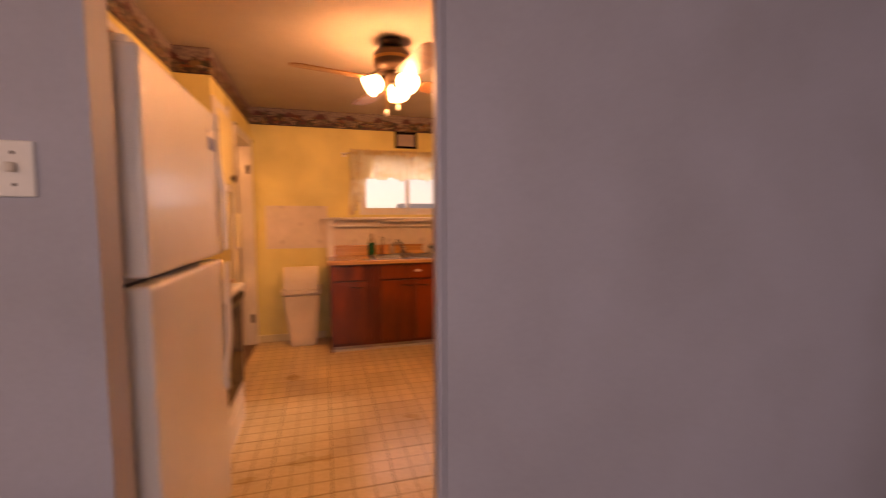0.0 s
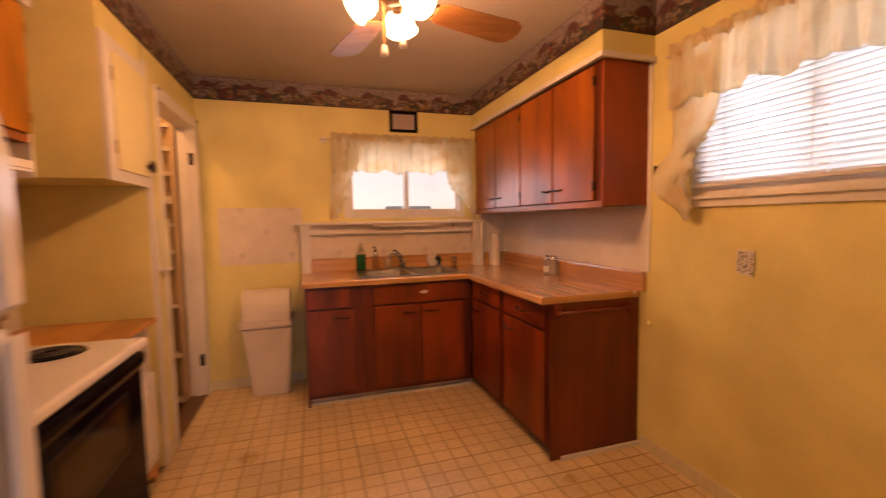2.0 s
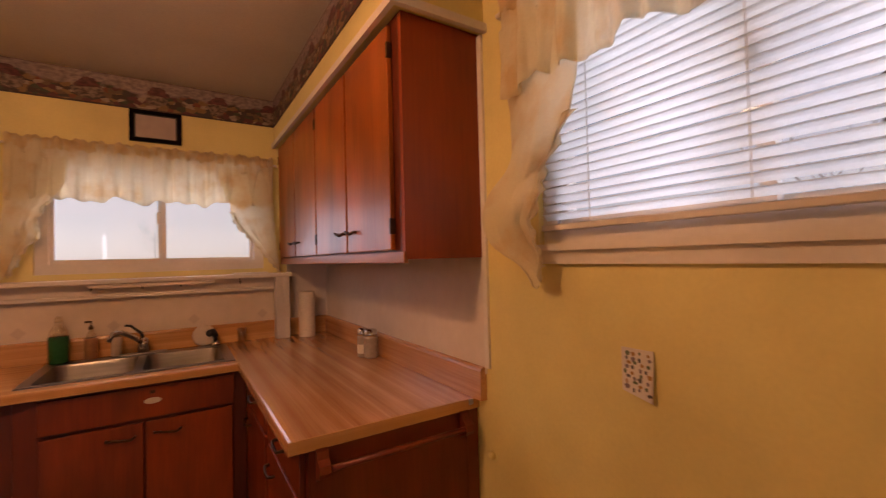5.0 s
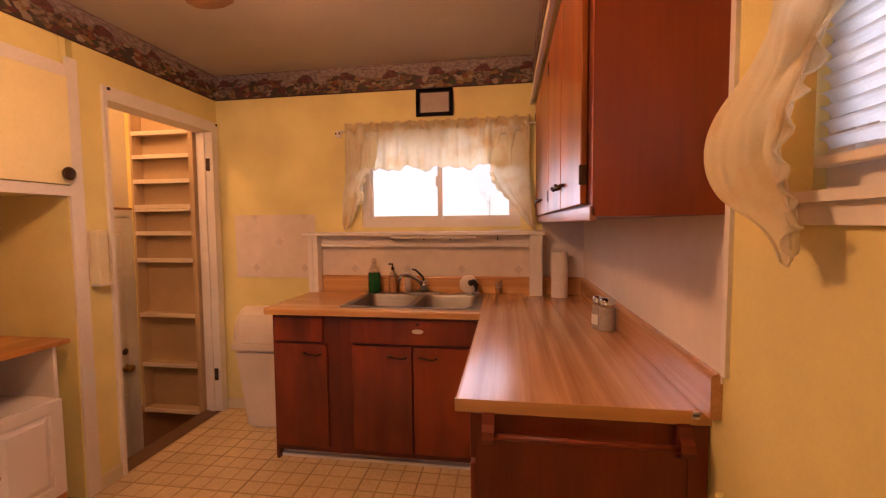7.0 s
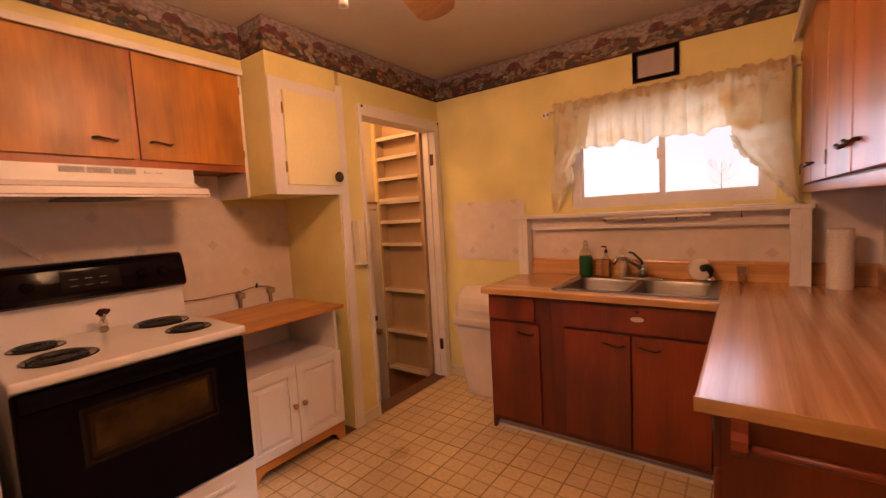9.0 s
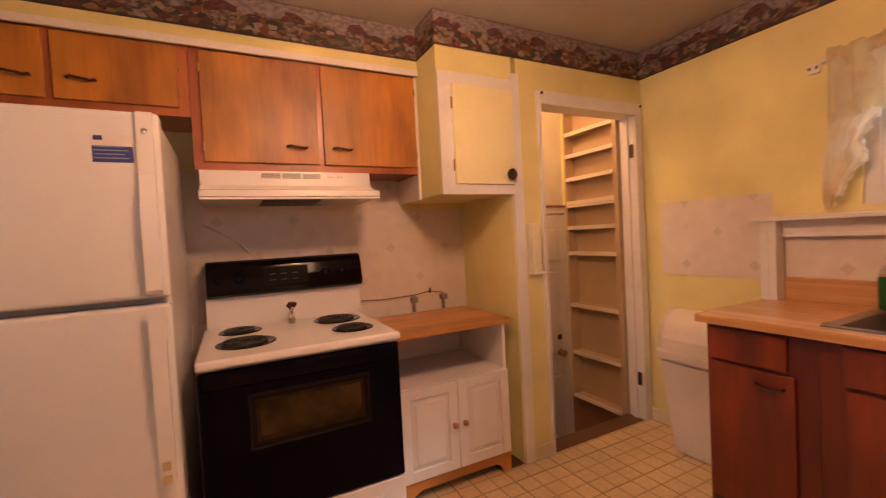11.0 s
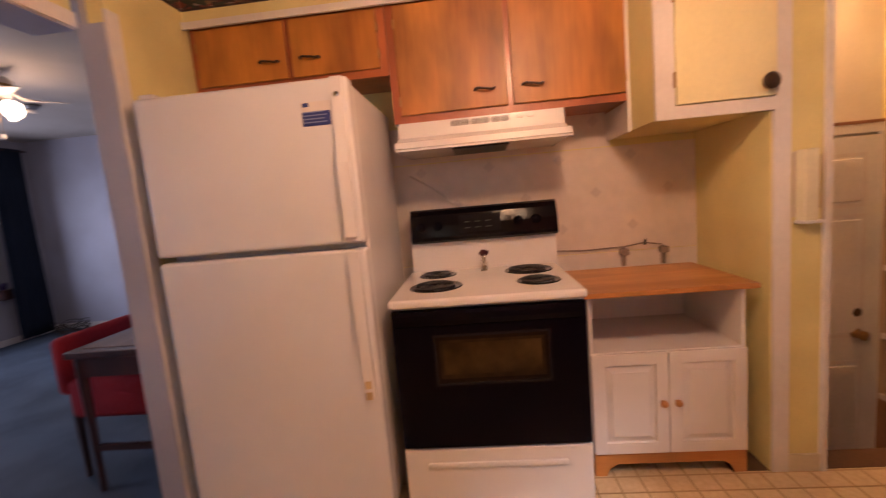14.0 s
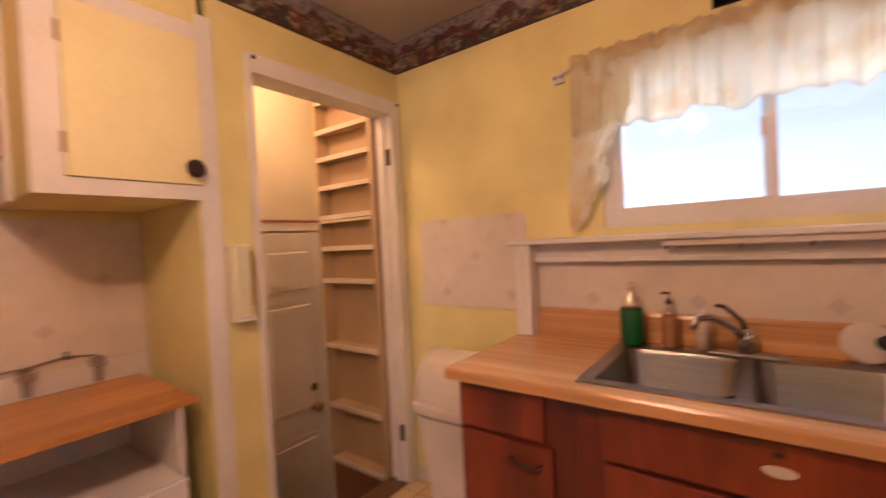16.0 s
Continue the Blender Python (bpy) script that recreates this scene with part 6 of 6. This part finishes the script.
def living_window(name, x0, x1, units, label):
    """A wide white window: one or more pairs of sashes side by side in one frame."""
    t = tagged(new(name), label, "window", kind="structure")
    HOME[t.name] = Matrix()
    y, step = LY - 0.11, (x1 - x0) / units
    stiles = [(x0 + k * step - 0.04, x0 + k * step + 0.04, y, y + 0.07, 0.73, 2.07) for k in range(1, units)]
    part("window_frame", boxes((x0, x1, y, y + 0.07, 0.68, 0.73), (x0, x1, y, y + 0.07, 2.07, 2.12), (x0, x0 + 0.05, y, y + 0.07, 0.73, 2.07), (x1 - 0.05, x1, y, y + 0.07, 0.73, 2.07), *stiles), WHITE, t)
    for k in range(units):
        a, b = x0 + k * step + (0.04 if k else 0.05), x0 + (k + 1) * step - (0.05 if k == units - 1 else 0.04)
        for z0, z1, dy in ((0.73, 1.41, 0.0), (1.39, 2.07, 0.02)):
            v, w = y + dy, y + dy + 0.02
            s = part("sash", boxes((a, b, v, w, z0, z0 + 0.035), (a, b, v, w, z1 - 0.035, z1), (a, a + 0.035, v, w, z0 + 0.035, z1 - 0.035), (b - 0.035, b, v, w, z0 + 0.035, z1 - 0.035)), WHITE, t)
            p = part("pane", block(a + 0.035, b - 0.035, v + 0.008, v + 0.012, z0 + 0.035, z1 - 0.035), PANE, s)
            p.visible_shadow = False
    return t


lw = living_window("window_3", -5.27, -3.45, 1, "wide white window with dark stained sill and head")
# Second window is unseen, added as a source for that wall's daylight.
living_window("window_4_unseen", -2.28, -0.62, 2, "unseen wide white living room window, added for its light")
part("sill", block(-5.5, -3.3, LY - 0.03, LY + 0.09, 0.56, 0.68, r=0.006), DARK_WOOD, lw, "dark stained wooden sill")
part("head", block(-5.75, -3.3, LY, LY + 0.08, 2.16, 2.28, r=0.006), DARK_WOOD, lw, "dark stained wooden head board")
cu = thing("living_curtain", (-5.72, LY + 0.12, 0.05), "dark navy curtain hanging to the floor beside the window", "curtain")
bm = ruffle(bmesh.new(), lambda u, v, o: (-5.78 + (0.38 + 0.04 * v) * u, LY + 0.15 + o, 2.38 - 2.33 * v), 60, 14, 0.05, 7)
part("panel", bm, NAVY, cu, smooth=True)
part("rod", tube(bmesh.new(), [(-5.85, LY + 0.13, 2.36), (-5.3, LY + 0.13, 2.36)], 0.012, 8), DARK_WOOD, cu)
cb = thing("cable_pile", (-5.65, -7.6, 0), "tangle of dark cables on the carpet", "cable")
random.seed(11)
for q in range(4):
    pts, an, rr = [], random.uniform(0, 6), random.uniform(0.09, 0.16)
    for i in range(26):
        an += random.uniform(0.35, 0.6)
        pts.append((-5.68 + rr * math.cos(an) + random.uniform(-0.01, 0.01), -7.55 + 1.3 * rr * math.sin(an), 0.012 + 0.16 * abs(math.sin(i * 0.6 + q)) * (0.4 + 0.2 * q)))
    part("loop", tube(bmesh.new(), pts, 0.005, 5), RUBBER if q % 2 else BRONZE, cb, smooth=True)
th = thing("wall_disc", (LX0, -6.75, 1.62), "small round white thermostat on the wall", "thermostat")
part("dial", lathe(bmesh.new(), [(0.045, 0), (0.043, 0.02), (0.03, 0.028), (0.004, 0.029)], pose(LX0, -6.75, 1.95, 0, 90, 0), 24), WHITE, th, smooth=True)
sm = thing("smoke_detector", (-4.3, -6.9, 2.5), "small round dark smoke detector on the ceiling", "smoke detector")
part("body", lathe(bmesh.new(), [(0.06, 2.5), (0.058, 2.475), (0.04, 2.465), (0.004, 2.464)], pose(-4.55, -6.3, 0), 24), STEEL, sm, smooth=True)
pt = thing("sill_pot", (-5.32, LY + 0.03, 0.62), "small purple pot on the window sill", "pot")
part("pot", lathe(bmesh.new(), [(0.035, 0.68), (0.045, 0.74), (0.047, 0.76), (0.04, 0.76), (0.035, 0.70)], pose(-5.36, LY + 0.035, 0), 18), mat("purple_glaze", (0.07, 0.04, 0.13), 0.3), pt, smooth=True)
cd = thing("sill_candle", (-5.25, LY + 0.03, 0.62), "white candle on the window sill", "candle")
part("candle", lathe(bmesh.new(), [(0.022, 0.68), (0.022, 0.86), (0.016, 0.865), (0.003, 0.865)], pose(-5.25, LY + 0.035, 0), 14), WHITE, cd, smooth=True)

tb = thing("folding_table", (-2.95, -4.5, 0), "dark wooden card table with a brown inset top", "table")
TX0, TX1, TY0, TY1 = -3.35, -2.575, -4.27, -3.79
part("top", block(TX0, TX1, TY0, TY1, 0.70, 0.735, r=0.006), DARK_WOOD, tb)
part("inset", block(TX0 + 0.05, TX1 - 0.05, TY0 + 0.05, TY1 - 0.05, 0.735, 0.738), wood("brown_inset", (0.20, 0.10, 0.05), (0.11, 0.05, 0.025), 0.35, "x", 9), tb, "brown inset panel")
for x in (TX0 + 0.03, TX1 - 0.05):
    for y in (TY0 + 0.03, TY1 - 0.05):
        bm = bmesh.new()
        tube(bm, [(x + 0.01, y + 0.01, 0.70), (x + 0.01, y + 0.01, 0.0)], 0.024, 8, 0.013)
        part("leg", bm, DARK_WOOD, tb)
part("apron", boxes((TX0 + 0.02, TX1 - 0.02, TY1 - 0.05, TY1 - 0.03, 0.60, 0.70), (TX0 + 0.02, TX1 - 0.02, TY0 + 0.03, TY0 + 0.05, 0.60, 0.70), (TX1 - 0.05, TX1 - 0.03, TY0 + 0.05, TY1 - 0.05, 0.60, 0.70)), DARK_WOOD, tb)
part("stretcher", boxes((TX1 - 0.05, TX1 - 0.03, TY0 + 0.05, TY1 - 0.05, 0.22, 0.25)), DARK_WOOD, tb)


def arm_chair(x, y, turn):
    ch = thing("armchair", (x, y, 0), "red upholstered dining chair with dark wooden legs", "chair", "chairs at the table")
    m = pose(x, y, 0, 0, 0, turn)

    def put(bm):
        bmesh.ops.transform(bm, matrix=m, verts=bm.verts)
        return bm
    part("seat", put(block(-0.25, 0.25, -0.25, 0.25, 0.33, 0.55, r=0.04, seg=3)), RED_CLOTH, ch, smooth=True)
    part("backrest", put(block(-0.25, 0.25, 0.22, 0.30, 0.46, 0.765, r=0.035, seg=3)), RED_CLOTH, ch, smooth=True)
    for sx in (-0.22, 0.22):
        for sy in (-0.21, 0.23):
            part("leg", put(tube(bmesh.new(), [(sx, sy, 0.37), (sx, sy, 0)], 0.022, 8, 0.014)), DARK_WOOD, ch)
    return ch


arm_chair(-2.96, -4.20, 180)

# ---- outdoors ----
BARK = mat("bare_bark", (0.27, 0.24, 0.225), 0.9, scale=12, vary=0.2, bump=0.2)
random.seed(21)


def bare_tree(x, y, h, label):
    t = thing("tree", (x, y, -0.7), label, "tree", "bare trees outside")
    part("trunk", tube(bmesh.new(), [(x, y, -0.75), (x + 0.05, y, h * 0.25), (x - 0.04, y + 0.05, h * 0.5), (x, y, h)], 0.013 * h, 8, 0.004 * h), BARK, t)
    bm = bmesh.new()

    def grow(p, d, length, r, depth):
        pts = [p]
        for _ in range(3):
            d = (d + Vector((random.uniform(-0.25, 0.25), random.uniform(-0.25, 0.25), random.uniform(-0.05, 0.2)))).normalized()
            p = p + d * length / 3
            pts.append(p)
        tube(bm, pts, r, 4, r * 0.45)
        if depth:
            for _ in range(3):
                q = pts[random.randint(1, 3)]
                grow(q, (d + Vector((random.uniform(-0.9, 0.9), random.uniform(-0.9, 0.9), random.uniform(-0.2, 0.7)))).normalized(), length * 0.62, r * 0.55, depth - 1)
    for i in range(12):
        a = random.uniform(0, 6.28)
        grow(Vector((x, y, h * random.uniform(0.22, 0.85))), Vector((math.cos(a), math.sin(a), random.uniform(0.2, 0.9))).normalized(), h * 0.33, 0.0026 * h, 3)
    part("crown", bm, BARK, t, "bare winter branches")
    return t


bare_tree(-6.0, 135.0, 11.0, "bare winter tree behind the kitchen")
bare_tree(-9.3, -14.5, 6.0, "bare winter tree before the house")
bare_tree(-14.2, -20.0, 7.5, "bare winter tree before the house")
bare_tree(7.0, -1.5, 6.0, "bare winter tree beside the house")


def far_house(x, y, turn, w, d, h, label, wall):
    t = thing("house", (x, y, -0.7), label, "house", "houses across the way")
    m = pose(x, y, -0.7, 0, 0, turn)

    def put(bm):
        bmesh.ops.transform(bm, matrix=m, verts=bm.verts)
        return bm
    part("wall", put(block(-w / 2, w / 2, -d / 2, d / 2, 0, h)), wall, t)
    part("roof", put(prism(bmesh.new(), [(-d / 2 - 0.4, h - 0.05), (0, h + d * 0.32), (d / 2 + 0.4, h - 0.05), (d / 2 + 0.4, h - 0.2), (-d / 2 - 0.4, h - 0.2)], "x", -w / 2 - 0.3, w / 2 + 0.3)), mat("grey_shingle", (0.36, 0.35, 0.36), 0.9, scale=9, vary=0.2) if "grey_shingle" not in bpy.data.materials else bpy.data.materials["grey_shingle"], t)
    for k in range(3):
        wx = -w / 2 + w * (k + 0.5) / 3
        for side in (-1, 1):
            wi = part("window", put(block(wx - 0.5, wx + 0.5, side * d / 2 - 0.03, side * d / 2 + 0.03, 0.9, 2.1)), WHITE, t)
            part("pane", put(block(wx - 0.42, wx + 0.42, side * d / 2 - 0.04, side * d / 2 + 0.04, 0.98, 2.02)), mat("far_pane", (0.10, 0.12, 0.15), 0.1) if "far_pane" not in bpy.data.materials else bpy.data.materials["far_pane"], wi)
    return t


SIDING = mat("white_siding", (0.70, 0.72, 0.74), 0.7, scale=20, stretch=(0.1, 0.1, 4), vary=0.1)
far_house(-37.0, -53, 34, 10, 7, 2.9, "white clapboard house across the street", SIDING)
far_house(18.0, 84, 0, 9, 7, 2.9, "white clapboard house behind the yard", SIDING)
far_house(30, -3.0, 90, 9, 7, 2.9, "white clapboard house next door", SIDING)

# ---- kitchen floor tiles ----
tiles = tagged(new("floor"), "worn beige printed vinyl tiles", "floor", kind="structure")
HOME[tiles.name] = Matrix()
meshes = {}
random.seed(3)
x = TILE_X - TILE * 5
while x < 0:
    y = TILE_Y - TILE * 12
    while y < 0:
        x0, x1, y0, y1 = max(x, XW), min(x + TILE, 0.0), max(y, YR - 0.02), min(y + TILE, 0.0)
        if x1 <= XP + 0.001 and y0 > -1.03:
            y += TILE
            continue
        if y0 < -1.03 < y1 and x1 < XP:
            y1 = -1.03
        if x0 < XP < x1 and y1 > -1.0:
            x0 = XP
        w, d = round(x1 - x0, 3), round(y1 - y0, 3)
        if w > 0.02 and d > 0.02:
            if (w, d) not in meshes:
                bm = bmesh.new()
                g = 0.0013
                lo = [bm.verts.new(p) for p in ((g, g, -0.004), (w - g, g, -0.004), (w - g, d - g, -0.004), (g, d - g, -0.004))]
                hi = [bm.verts.new(p) for p in ((g, g, -0.0006), (w - g, g, -0.0006), (w - g, d - g, -0.0006), (g, d - g, -0.0006))]
                tp = [bm.verts.new(p) for p in ((g + 0.001, g + 0.001, 0), (w - g - 0.001, g + 0.001, 0), (w - g - 0.001, d - g - 0.001, 0), (g + 0.001, d - g - 0.001, 0))]
                bm.faces.new(tp)
                for a, b in ((lo, hi), (hi, tp)):
                    for k in range(4):
                        bm.faces.new((a[k], a[(k + 1) % 4], b[(k + 1) % 4], b[k]))
                me = bpy.data.meshes.new("tile")
                bm.to_mesh(me)
                bm.free()
                me.materials.append(VINYL)
                meshes[(w, d)] = me
            o = new("tile", meshes[(w, d)])
            o.parent = tiles
            o.location = (x0, y0, random.uniform(-0.0003, 0.0003))
        y += TILE
    x += TILE
